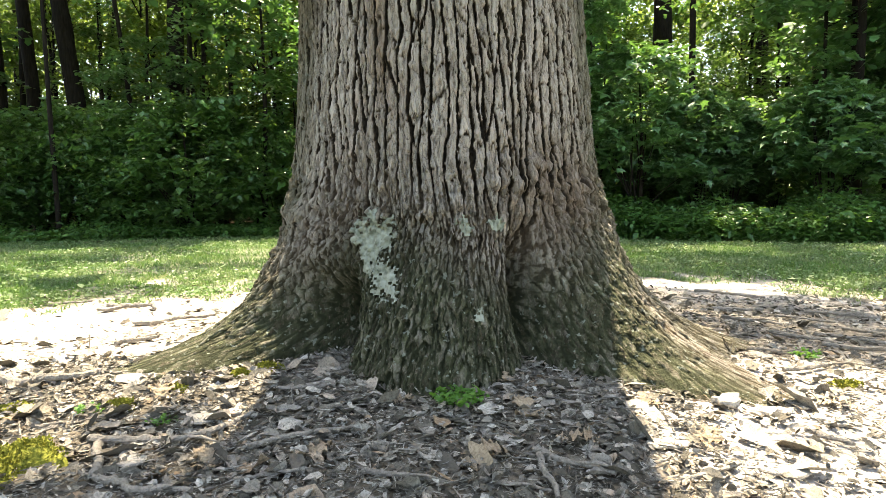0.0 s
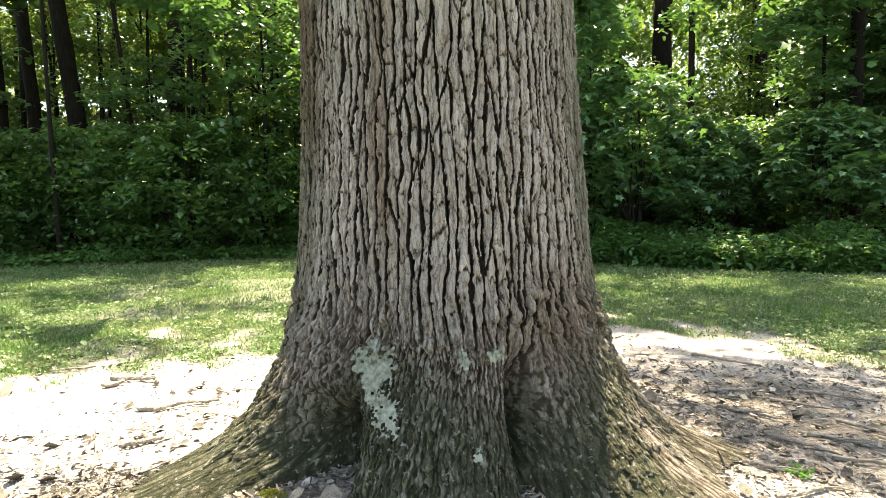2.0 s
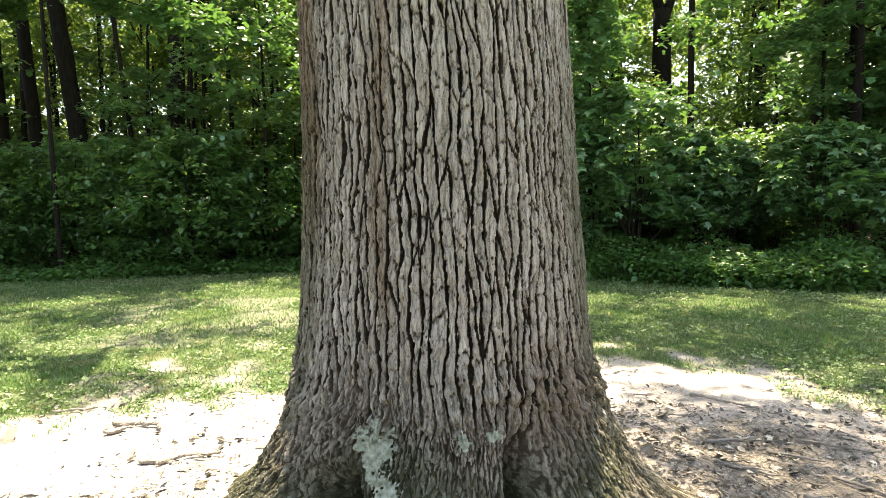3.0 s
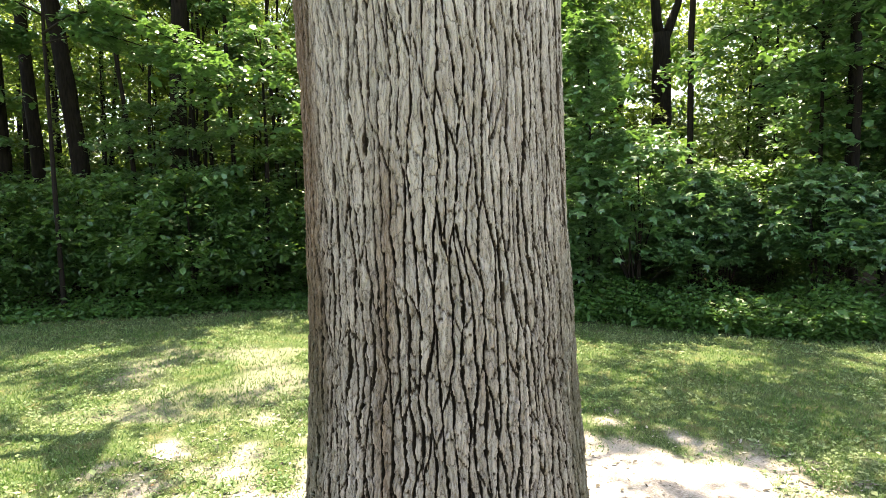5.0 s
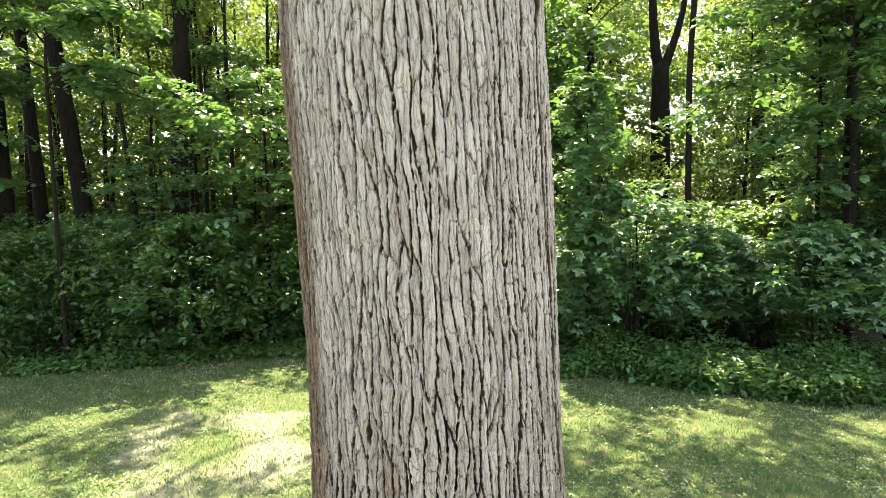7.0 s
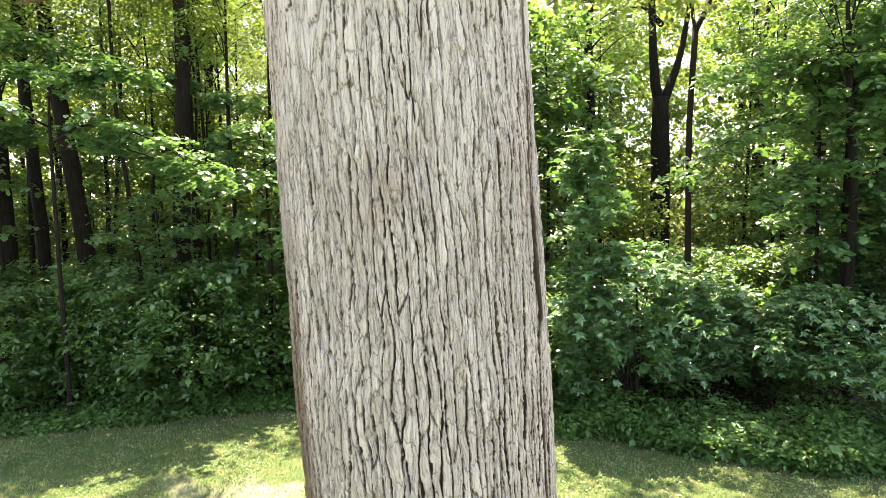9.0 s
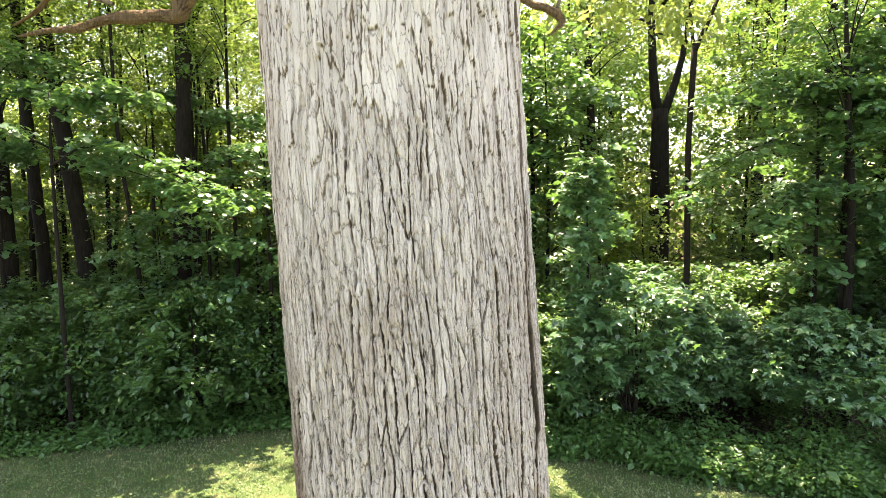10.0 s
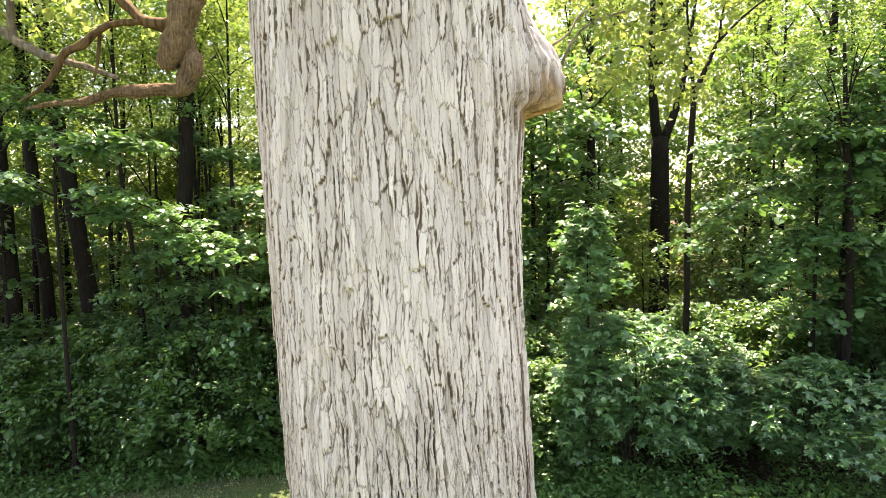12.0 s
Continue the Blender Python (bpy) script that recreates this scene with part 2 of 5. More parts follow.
LITTER = litter_material("leaf_litter", [(0.0, (0.06, 0.054, 0.042)), (0.35, (0.19, 0.172, 0.138)), (0.70, (0.37, 0.34, 0.285)), (0.92, (0.62, 0.585, 0.51)), (1.0, (0.36, 0.24, 0.14))])
DRY_LEAF = litter_material("dry_oak_leaf", [(0.0, (0.25, 0.18, 0.11)), (0.5, (0.38, 0.295, 0.20)), (1.0, (0.46, 0.385, 0.29))])
DEAD_WOOD = litter_material("dead_wood", [(0.0, (0.14, 0.122, 0.098)), (0.5, (0.27, 0.24, 0.20)), (1.0, (0.42, 0.385, 0.335))])
PALE_CHIP = litter_material("pale_chip", [(0.0, (0.26, 0.235, 0.195)), (0.5, (0.42, 0.385, 0.33)), (1.0, (0.58, 0.545, 0.48))])


# ---- mesh helpers ----


def mesh_of(name, verts, faces, material, smooth=False, attrs=None):
    """A mesh from arrays of places and of equal-sided faces."""
    verts, faces = np.asarray(verts, np.float32), np.asarray(faces, np.int32)
    me = bpy.data.meshes.new(name)
    k = faces.shape[1]
    me.vertices.add(len(verts))
    me.vertices.foreach_set("co", verts.ravel())
    me.loops.add(faces.size)
    me.loops.foreach_set("vertex_index", faces.ravel())
    me.polygons.add(len(faces))
    me.polygons.foreach_set("loop_start", np.arange(0, faces.size, k, dtype=np.int32))
    me.polygons.foreach_set("use_smooth", np.full(len(faces), smooth))
    me.update(calc_edges=True)
    for key, values in (attrs or {}).items():
        a = me.attributes.new(key, "FLOAT", "POINT")
        a.data.foreach_set("value", np.asarray(values, np.float32).ravel())
    me.materials.append(material)
    return me


def part(name, me, parent=None, label=""):
    ob = new(name, me)
    ob.parent = parent
    if label:
        tagged(ob, label)
    return ob


def joined(pieces):
    """Pieces of (verts, faces) as one pair."""
    vs, fs, n = [], [], 0
    for v, f in pieces:
        vs.append(np.asarray(v, float))
        fs.append(np.asarray(f) + n)
        n += len(v)
    return np.concatenate(vs), np.concatenate(fs)


def tube(points, radii, n=8, rough=0.0, seed=0):
    """A tapered, closed branch along points: triangles."""
    r = np.random.default_rng(seed)
    p = np.asarray(points, float)
    d = np.gradient(p, axis=0)
    d /= np.linalg.norm(d, axis=1)[:, None] + 1e-9
    ref = np.array((0.0, 0.0, 1.0)) if abs(d[:, 2]).mean() < 0.8 else np.array((1.0, 0.0, 0.0))
    a = np.cross(d, ref)
    a /= np.linalg.norm(a, axis=1)[:, None] + 1e-9
    b = np.cross(d, a)
    ang = np.arange(n) * 2 * np.pi / n
    rad = np.asarray(radii, float)[:, None] * (1 + rough * r.normal(size=(len(p), n)))
    v = p[:, None] + rad[..., None] * (np.cos(ang)[None, :, None] * a[:, None] + np.sin(ang)[None, :, None] * b[:, None])
    i, j = np.meshgrid(np.arange(len(p) - 1), np.arange(n), indexing="ij")
    q0, q1 = i * n + j, i * n + (j + 1) % n
    f = np.concatenate([np.stack([q0, q0 + n, q1], -1).reshape(-1, 3), np.stack([q1, q0 + n, q1 + n], -1).reshape(-1, 3)])
    m = len(p) * n
    v = np.concatenate([v.reshape(-1, 3), p[:1], p[-1:]])
    k = np.arange(n)
    f = np.concatenate([f, np.stack([k, (k + 1) % n, np.full(n, m)], -1), np.stack([m - n + (k + 1) % n, m - n + k, np.full(n, m + 1)], -1)])
    return v, f


def smooth_line(points, n):
    """n places on a smooth line through points."""
    p = np.asarray(points, float)
    t = np.linspace(0, len(p) - 1, n)
    i = np.clip(t.astype(int), 0, len(p) - 2)
    u = (t - i)[:, None]
    g = np.gradient(p, axis=0)
    return (2 * u**3 - 3 * u**2 + 1) * p[i] + (u**3 - 2 * u**2 + u) * g[i] + (3 * u**2 - 2 * u**3) * p[i + 1] + (u**3 - u**2) * g[i + 1]


OVAL = (np.array([(0, 0, 0), (0.34, 0.45, 0.05), (0, 1, -0.12), (-0.34, 0.45, 0.05)]), np.array([(0, 1, 2), (0, 2, 3)]))
MAPLE = (np.array([(0, 0, 0), (0.42, 0.05, 0), (0.30, 0.30, 0.04), (0.56, 0.52, -0.06), (0.22, 0.58, 0.03), (0, 1, -0.15),
                   (-0.22, 0.58, 0.03), (-0.56, 0.52, -0.06), (-0.30, 0.30, 0.04), (-0.42, 0.05, 0), (0, 0.42, -0.02)]),
         np.array([(0, 1, 10), (1, 2, 10), (2, 3, 10), (3, 4, 10), (4, 5, 10), (5, 6, 10), (6, 7, 10), (7, 8, 10), (8, 9, 10), (9, 0, 10)]))
STAR = (np.array([(0, 0, 0), (0.40, 0.18, 0.02), (0.24, 0.42, 0.03), (0.30, 0.72, -0.05), (0, 1, -0.14), (-0.30, 0.72, -0.05), (-0.24, 0.42, 0.03), (-0.40, 0.18, 0.02)]),
        np.array([(0, 1, 2), (0, 2, 6), (2, 3, 4), (2, 4, 6), (4, 5, 6), (0, 6, 7)]))


def leaves(places, size, shape, r, tilt=0.5, droop=0.25, spread=0.3):
    """Leaves at places, lying roughly flat and facing all ways."""
    n = len(places)
    lv, lf = shape
    yaw = r.uniform(0, 2 * np.pi, n)
    pitch = r.normal(-droop, tilt, n)
    roll = r.normal(0, tilt, n)
    s = size * np.exp(r.normal(0, spread, n))
    cy, sy, cp, sp, cr, sr = np.cos(yaw), np.sin(yaw), np.cos(pitch), np.sin(pitch), np.cos(roll), np.sin(roll)
    fwd = np.stack([-sy * cp, cy * cp, sp], -1)
    side = np.stack([cy * cr + sy * sp * sr, sy * cr - cy * sp * sr, cp * sr], -1)
    up = np.cross(side, fwd)
    v = places[:, None] + s[:, None, None] * (lv[None, :, 0, None] * side[:, None] + lv[None, :, 1, None] * fwd[:, None] + lv[None, :, 2, None] * up[:, None])
    f = lf[None] + (np.arange(n) * len(lv))[:, None, None]
    return v.reshape(-1, 3), f.reshape(-1, 3)


def sprays(centres, radius, flat, per, r):
    """Leaf places in flat, uneven sprays about centres."""
    n = len(centres)
    a = r.uniform(0, 2 * np.pi, (n, per))
    q = np.sqrt(r.uniform(0, 1, (n, per))) * radius * np.exp(r.normal(0, 0.3, (n, 1)))
    long = r.uniform(0, np.pi, (n, 1))
    x, y = q * np.cos(a), 0.55 * q * np.sin(a)
    c, s = np.cos(long), np.sin(long)
    off = np.stack([x * c - y * s, x * s + y * c, r.normal(0, flat, (n, per)) - 0.25 * q**2 / radius], -1)
    return (centres[:, None] + off).reshape(-1, 3)


# ---- the ground ----
AXIS = np.array((0.03, 2.85))


def wave(x, y, s, seed=0):
    """A smooth uneven field, about -1 to 1."""
    r = np.random.default_rng(seed)
    out = 0
    for k in range(6):
        a, p = r.uniform(0, 2 * np.pi), r.uniform(0, 2 * np.pi)
        w = s * r.uniform(0.7, 1.9)
        out = out + np.sin((x * np.cos(a) + y * np.sin(a)) * w + p + 0.8 * np.sin((y * np.cos(a) - x * np.sin(a)) * w * 0.7 + p * 3))
    return out / 3.5


def step(a, b, x):
    t = np.clip((x - a) / (b - a), 0, 1)
    return t * t * (3 - 2 * t)


def ground_z(x, y):
    d2 = (x - AXIS[0]) ** 2 + (y - AXIS[1]) ** 2
    return 0.165 * np.exp(-d2 / 4.0) + 0.012 * wave(x, y, 3.0, 3) * np.exp(-d2 / 60) + 0.006 * wave(x, y, 11.0, 4) * np.exp(-d2 / 30)


def lawn_edge(x):
    """Where the lawn ends and the woodland's low growth begins."""
    return np.interp(x, [-60, -12, -9, -6, -3.5, 0, 2.4, 5.2, 7.3, 12, 60], [9.0, 11.0, 11.6, 12.2, 12.9, 12.3, 11.2, 10.1, 9.4, 8.6, 8.0])


def turf_share(x, y):
    d = np.hypot(x - AXIS[0], y - AXIS[1]) + 0.55 * wave(x, y, 1.3, 5) + 0.35 * wave(x, y, 5.0, 6) - 0.55 * (x < -1) * np.clip(-x - 1, 0, 1) + 0.95 * step(3.3, 4.3, y) * (1 - step(-1.2, 0.4, x))
    # turf thinned in the sunlit patch, so pale soil adds to its brightness
    thin = ((x > -4.6) & (x < -0.8) & (y > 6.2) & (y < 9.4)) * np.clip(0.5 + 0.9 * wave(x, y, 2.4, 17), 0, 1)
    return np.clip((d - 3.0 + 0.4 * wave(x, y, 9.0, 18)) / 0.9, 0, 1) * (1 - 0.3 * thin)


def build_ground():
    rad = np.concatenate([np.linspace(0.02, 7, 160), np.geomspace(7.2, 2500, 70)])
    n = 230
    a = np.arange(n) * 2 * np.pi / n
    x = AXIS[0] + rad[:, None] * np.cos(a)
    y = AXIS[1] + rad[:, None] * np.sin(a)
    v = np.stack([x, y, ground_z(x, y)], -1).reshape(-1, 3)
    i, j = np.meshgrid(np.arange(len(rad) - 1), np.arange(n), indexing="ij")
    f = np.stack([i * n + j, (i + 1) * n + j, (i + 1) * n + (j + 1) % n, i * n + (j + 1) % n], -1).reshape(-1, 4)
    near = 2.55 + 0.25 * wave(x, y, 2.5, 7) - y
    # painted shade: soil darkened before the trunk and among the twigs at its right
    soil_shade = np.clip(near / 0.5, 0, 1) * np.clip((0.72 + 0.15 * wave(x, y, 5, 8) - x) / 0.25, 0, 1)
    soil_shade = np.maximum(soil_shade, 0.85 * np.clip(1.2 - np.hypot((x - 2.0) / 1.0, (y - 3.1) / 0.9) + 0.3 * wave(x, y, 4, 9), 0, 1))
    woods = np.clip((y - lawn_edge(x)) / 0.8 + 0.3, 0, 1)
    me = mesh_of("ground", v, f, GROUND, True, {"turf": turf_share(x, y), "woods": woods, "soil_shade": soil_shade})
    tagged(new("ground", me), "bare litter-strewn soil round a tree, turning into lawn", "ground", kind="structure")


build_ground()


# ---- the oak ----
Z_AX = [-0.3, 0.6, 1.2, 1.8, 2.4, 3.0, 4.0, 4.8, 5.3, 5.8, 6.6, 7.2, 9.0]
CX = [0.03, 0.028, 0.012, -0.003, -0.027, -0.048, -0.105, -0.147, -0.178, -0.202, -0.23, -0.243, -0.27]
CY = [2.86, 2.85, 2.82, 2.755, 2.685, 2.62, 2.54, 2.50, 2.478, 2.468, 2.472, 2.472, 2.47]
RAD = [0.68, 0.665, 0.655, 0.612, 0.58, 0.556, 0.542, 0.522, 0.512, 0.507, 0.512, 0.515, 0.50]
# bearing (0 faces the first eye, plus to its right), half width, bulge, bulge height, its fade, root length, root height
LOBES = [(-3, 16, 0.18, 0.47, 0.09, 0.24, 0.14), (35, 8, 0.10, 0.48, 0.08, 0.13, 0.13), (-61, 16, 0.17, 0.62, 0.16, 1.25, 0.12),
         (50, 14, 0.17, 0.60, 0.14, 0.92, 0.13), (78, 10, 0.15, 0.45, 0.14, 1.15, 0.10), (-95, 12, 0.14, 0.5, 0.14, 0.5, 0.10),
         (125, 14, 0.15, 0.5, 0.12, 0.5, 0.1), (172, 14, 0.15, 0.5, 0.12, 0.5, 0.1), (-140, 14, 0.15, 0.5, 0.12, 0.5, 0.1)]


def cells(u, v, du, dv, period, seed, jit=0.42):
    """A stretched, jittered lattice that closes round the trunk: the distance in metres to the nearest border between its cells, how level that border runs, the cell's number, and the height within the cell."""
    r = np.random.default_rng(seed)
    nu, nv = max(8, int(round(period / du))), 512
    ju, jv, shift, num = r.uniform(-jit, jit, (nu, nv)), r.uniform(-0.48, 0.48, (nu, nv)), r.uniform(0, 1, nu), r.uniform(0, 1, (nu, nv))
    sx, sy = nu / period, 1 / dv
    x, y = u * sx, v * sy
    f1, f2, own = np.full(x.shape, 9.0), np.full(x.shape, 9.0), np.zeros(x.shape)
    x1, y1, x2, y2 = (np.zeros(x.shape) for _ in range(4))
    i0 = np.floor(x).astype(int)
    for a in (-1, 0, 1):
        i = i0 + a
        im = i % nu
        yy = y - shift[im]
        j0 = np.floor(yy).astype(int)
        for b in (-1, 0, 1):
            j = (j0 + b) % nv
            dx, dy = x - (i + 0.5 + ju[im, j]), yy - (j0 + b + 0.5 + jv[im, j])
            d = np.hypot(dx, dy) + 1e-6
            near, second = d < f1, (d >= f1) & (d < f2)
            x2, y2, f2 = np.where(near, x1, np.where(second, dx, x2)), np.where(near, y1, np.where(second, dy, y2)), np.where(near, f1, np.where(second, d, f2))
            x1, y1, f1, own = np.where(near, dx, x1), np.where(near, dy, y1), np.where(near, d, f1), np.where(near, num[im, j], own)
    gx, gy = (x2 / f2 - x1 / f1) * sx, (y2 / f2 - y1 / f1) * sy
    g = np.hypot(gx, gy) + 1e-6
    return (f2 - f1) / g, np.abs(gy) / g, own, y1


def value_noise(x, y, seed):
    """Smooth noise, 0 to 1, one knot a unit."""
    t = np.random.default_rng(seed).uniform(0, 1, (256, 256))
    i, j = np.floor(x).astype(int), np.floor(y).astype(int)
    a, b = x - i, y - j
    a, b = a * a * (3 - 2 * a), b * b * (3 - 2 * b)
    i, j, i1, j1 = i % 256, j % 256, (i + 1) % 256, (j + 1) % 256
    return (t[i, j] * (1 - a) + t[i1, j] * a) * (1 - b) + (t[i, j1] * (1 - a) + t[i1, j1] * a) * b


def trunk_form(phi, z):
    """Radius of the trunk without its bark, by bearing in degrees and height."""
    r = np.interp(z, Z_AX, RAD) + 0.16 * np.exp(-np.clip(z, 0, None) / 0.42)
    for p, w, a, zc, zw, root, rh in LOBES:
        g = (phi - p + 180) % 360 - 180
        h = np.clip(z, 0, None)
        bend = w * (1 - 0.45 * np.exp(-h / 0.15) * (root > 0.3))
        r = r + np.exp(-0.5 * (g / w) ** 2) * a / (1 + np.exp((z - zc) / zw)) + np.exp(-0.5 * (g / bend) ** 2) * root * np.exp(-h / rh)
    # the hollow and the fold between the front lobes
    for p, w, a, z0, z1 in ((21.5, 2.8, 0.24, 0.27, 0.60), (-38, 6.5, 0.30, 0.0, 0.44), (-32, 2.6, 0.16, 0.06, 0.42), (18, 5, 0.05, 0.05, 0.75)):
        g = (phi - p - 4 * (z - 0.3) + 180) % 360 - 180
        r = r - a * np.exp(-0.5 * (g / w) ** 2) * step(z0 - 0.25, z0 + 0.1, z) * (1 - step(z1 - 0.2, z1 + 0.12, z))
    r = r + 0.012 * np.sin(np.radians(phi * 3 + 40 * z)) * step(0.8, 1.4, z)
    # the collar of a lost limb
    g = (phi - 84 + 180) % 360 - 180
    rag = value_noise(phi * 0.7, z * 6, 8) - 0.5
    fibre = value_noise(phi * 0.9, z * 3, 10) - 0.5
    stub = step(6.60, 6.66, z + 0.09 * fibre) * (1 - step(6.70, 7.06, z + 0.05 * rag)) * (1 + 0.3 * (value_noise(phi * 0.35, z * 14, 9) - 0.5) + 0.22 * fibre)
    return r + 0.150 * np.exp(-0.5 * (g / 11) ** 2) * stub + 0.04 * np.exp(-0.5 * (g / 25) ** 2) * step(6.2, 6.7, z)


def bark_relief(phi, z):
    """Height of the bark over the wood, and how far each spot belongs to a ridge (1) or a furrow (0)."""
    period = 2 * np.pi * 0.6
    turn = (phi + 180) % 360 - 180
    u = np.radians(turn) * 0.6
    n1, n2, n3 = value_noise(u * 9, z * 3.5, 1) - 0.5, value_noise(u * 30, z * 11, 2) - 0.5, value_noise(u * 110, z * 45, 3) - 0.5
    rough = value_noise(u * 260, z * 120, 4) - 0.5
    uu = u + 0.030 * n1 + 0.013 * n2 + 0.004 * n3
    ea, la, own, _ = cells(uu, z, 0.039, 0.40, period, 11, 0.28)
    eb, lb, bown, _ = cells(uu + 0.006 * n2, z, 0.074, 0.30, period, 12, 0.36)
    ec, lc, cown, _ = cells(uu + 0.008 * n2, z + 0.05 * n2 + 0.012 * n3, 0.042, 0.095, period, 13)
    ed, ld, down, _ = cells(uu + 0.006 * n3, z, 0.021, 0.13, period, 14)
    es, ls, sown, _ = cells(u + 0.02 * n2 + 0.010 * n3, z + 0.03 * n2 + 0.02 * n3, 0.017, 0.060, period, 15)
    ep, lp, pown, prise = cells(uu + 0.004 * n3, z + 0.02 * n2, 0.034, 0.27, period, 16, 0.30)
    ek, _, kown, _ = cells(u + 0.03 * n2 + 0.015 * n3, z + 0.03 * n2, 0.044, 0.055, period, 17)
    jag = 0.0060 * n3 + 0.0042 * rough
    base = 1 - step(0.55, 1.0, z + 0.10 * np.sin(u * 7) + 0.2 * n1)
    high = 0.35 * step(3.7, 4.6, z + 0.5 * n1) + 0.65 * step(4.7, 5.9, z + 0.8 * n1)
    flank = step(26, 40, turn + 10 * n1) * (1 - step(80, 95, turn)) * step(0.9, 1.5, z) * (1 - 0.5 * high)
    low = 1 - step(1.6, 2.8, z + 0.4 * n1)
    up = step(1.9, 3.0, z + 0.5 * n1) * (1 - 0.8 * flank)
    va, vb = value_noise(u * 14, z * 4.0, 5), value_noise(u * 16, z * 5.0, 6)
    wide = (0.0044 + 0.0022 * va + 0.0010 * np.maximum(flank, low)) * 0.78 * (1 - 0.22 * up) * (1 - 0.25 * high)
    faint = (1 - 0.85 * np.clip(1.3 * la - 0.15, 0, 1)) * (1 - 0.62 * high) * (1 - 0.8 * high * step(0.30, 0.44, vb))
    fa = (1 - step(0.60 * wide, 1.25 * wide, ea + jag)) * faint
    cut = (1 - step(0.25 * wide, 0.9 * wide, ea + jag)) * faint
    valley = (1 - step(0.1 * wide, 1.7 * wide, ea + jag)) * faint
    live = step(0.78, 0.86, vb)
    fb = (1 - step(0.20 * wide, 0.75 * wide, eb + jag)) * (1 - 0.55 * lb**2) * live * (1 - 0.7 * high)
    fc = (1 - step(0.0012, 0.0046, ec + jag)) * np.maximum(0.8 * step(0.42, 0.58, value_noise(u * 13, z * 9, 7)), 0.85 * low * step(0.30, 0.45, value_noise(u * 17, z * 10, 21))) * step(0.25, 0.6, lc)
    fd = (1 - step(0.0, 0.0042, ed + jag)) * (0.45 + 0.55 * np.maximum(np.maximum(base, flank), 0.9 * low))
    fs = (1 - step(0.0020, 0.0065, es + jag)) * (1 - 0.3 * ls)
    fp = (1 - step(0.0006, 0.0048, ep + jag)) * high * np.clip(0.95 - 0.6 * prise, 0.5, 1) * step(0.25, 0.6, value_noise(u * 11, z * 7, 20) + 0.25 * lp)
    # one long deep cleft up the flank
    cleft = np.exp(-(((turn - 67 - 7 * n1 - 2.5 * np.sin(z * 1.3)) / 1.5) ** 2)) * step(2.0, 2.6, z) * (1 - step(6.4, 6.7, z))
    fur = np.clip(np.maximum(np.maximum(fa, fb * 0.6) * (1 - 0.75 * base), cleft), 0, 1)
    sunk = np.clip(np.maximum(np.maximum(0.7 * cut + 0.3 * valley, fb * 0.7) * (1 - 0.75 * base), cleft), 0, 1)
    deep = (0.015 + 0.003 * low + 0.005 * up) * (1 - high) + 0.0095 * high + 0.03 * cleft
    round_off = 0.0025 * np.sqrt(step(0.0, 0.010, ea)) * (1 - 0.6 * high) * (1 - base)
    h = deep * (1 - sunk) - 0.006 * (1 - high) + round_off - (0.007 + 0.003 * low) * fc * (1 - base) * (1 - 0.8 * high)
    h = h + (0.0045 - 0.0038 * high) * (down - fd * 0.8) + 0.009 * (own - 0.5) * (1 - 0.5 * base) * (1 - 0.5 * high) + 0.009 * (cown - 0.5) * (1 - high) * (0.4 + 0.6 * low) + 0.004 * (bown - 0.5)
    # plates hang away from the wood at their lower ends
    h = h + high * (0.009 * (pown - 0.5) - 0.007 * np.clip(prise, -0.6, 0.6) - 0.004 * fp)
    h = h + base * (0.011 * (sown - 0.5) - 0.006 * fs) + (0.0036 * rough + 0.004 * n3) * (0.65 + 0.55 * low - 0.4 * high) + 0.004 * n2 + base * (0.008 * n3 + 0.004 * rough)
    # knobs and lumps where the ridges break up over the roots
    burr = np.exp(-(((z - 0.74 - 0.06 * np.sin(u * 5)) / 0.13) ** 2))
    h = h + burr * (0.030 * (kown - 0.5) + 0.012 * step(0.0, 0.014, ek)) + base * (0.020 * (value_noise(u * 24, z * 15, 18) - 0.5) + 0.013 * (value_noise(u * 55, z * 30, 19) - 0.5))
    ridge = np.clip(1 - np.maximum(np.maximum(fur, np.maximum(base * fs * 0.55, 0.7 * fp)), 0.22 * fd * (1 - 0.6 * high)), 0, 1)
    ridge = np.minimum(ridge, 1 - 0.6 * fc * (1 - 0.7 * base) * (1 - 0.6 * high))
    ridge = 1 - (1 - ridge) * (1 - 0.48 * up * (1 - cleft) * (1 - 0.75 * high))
    return h, ridge, uu, own * (1 - high) + pown * high


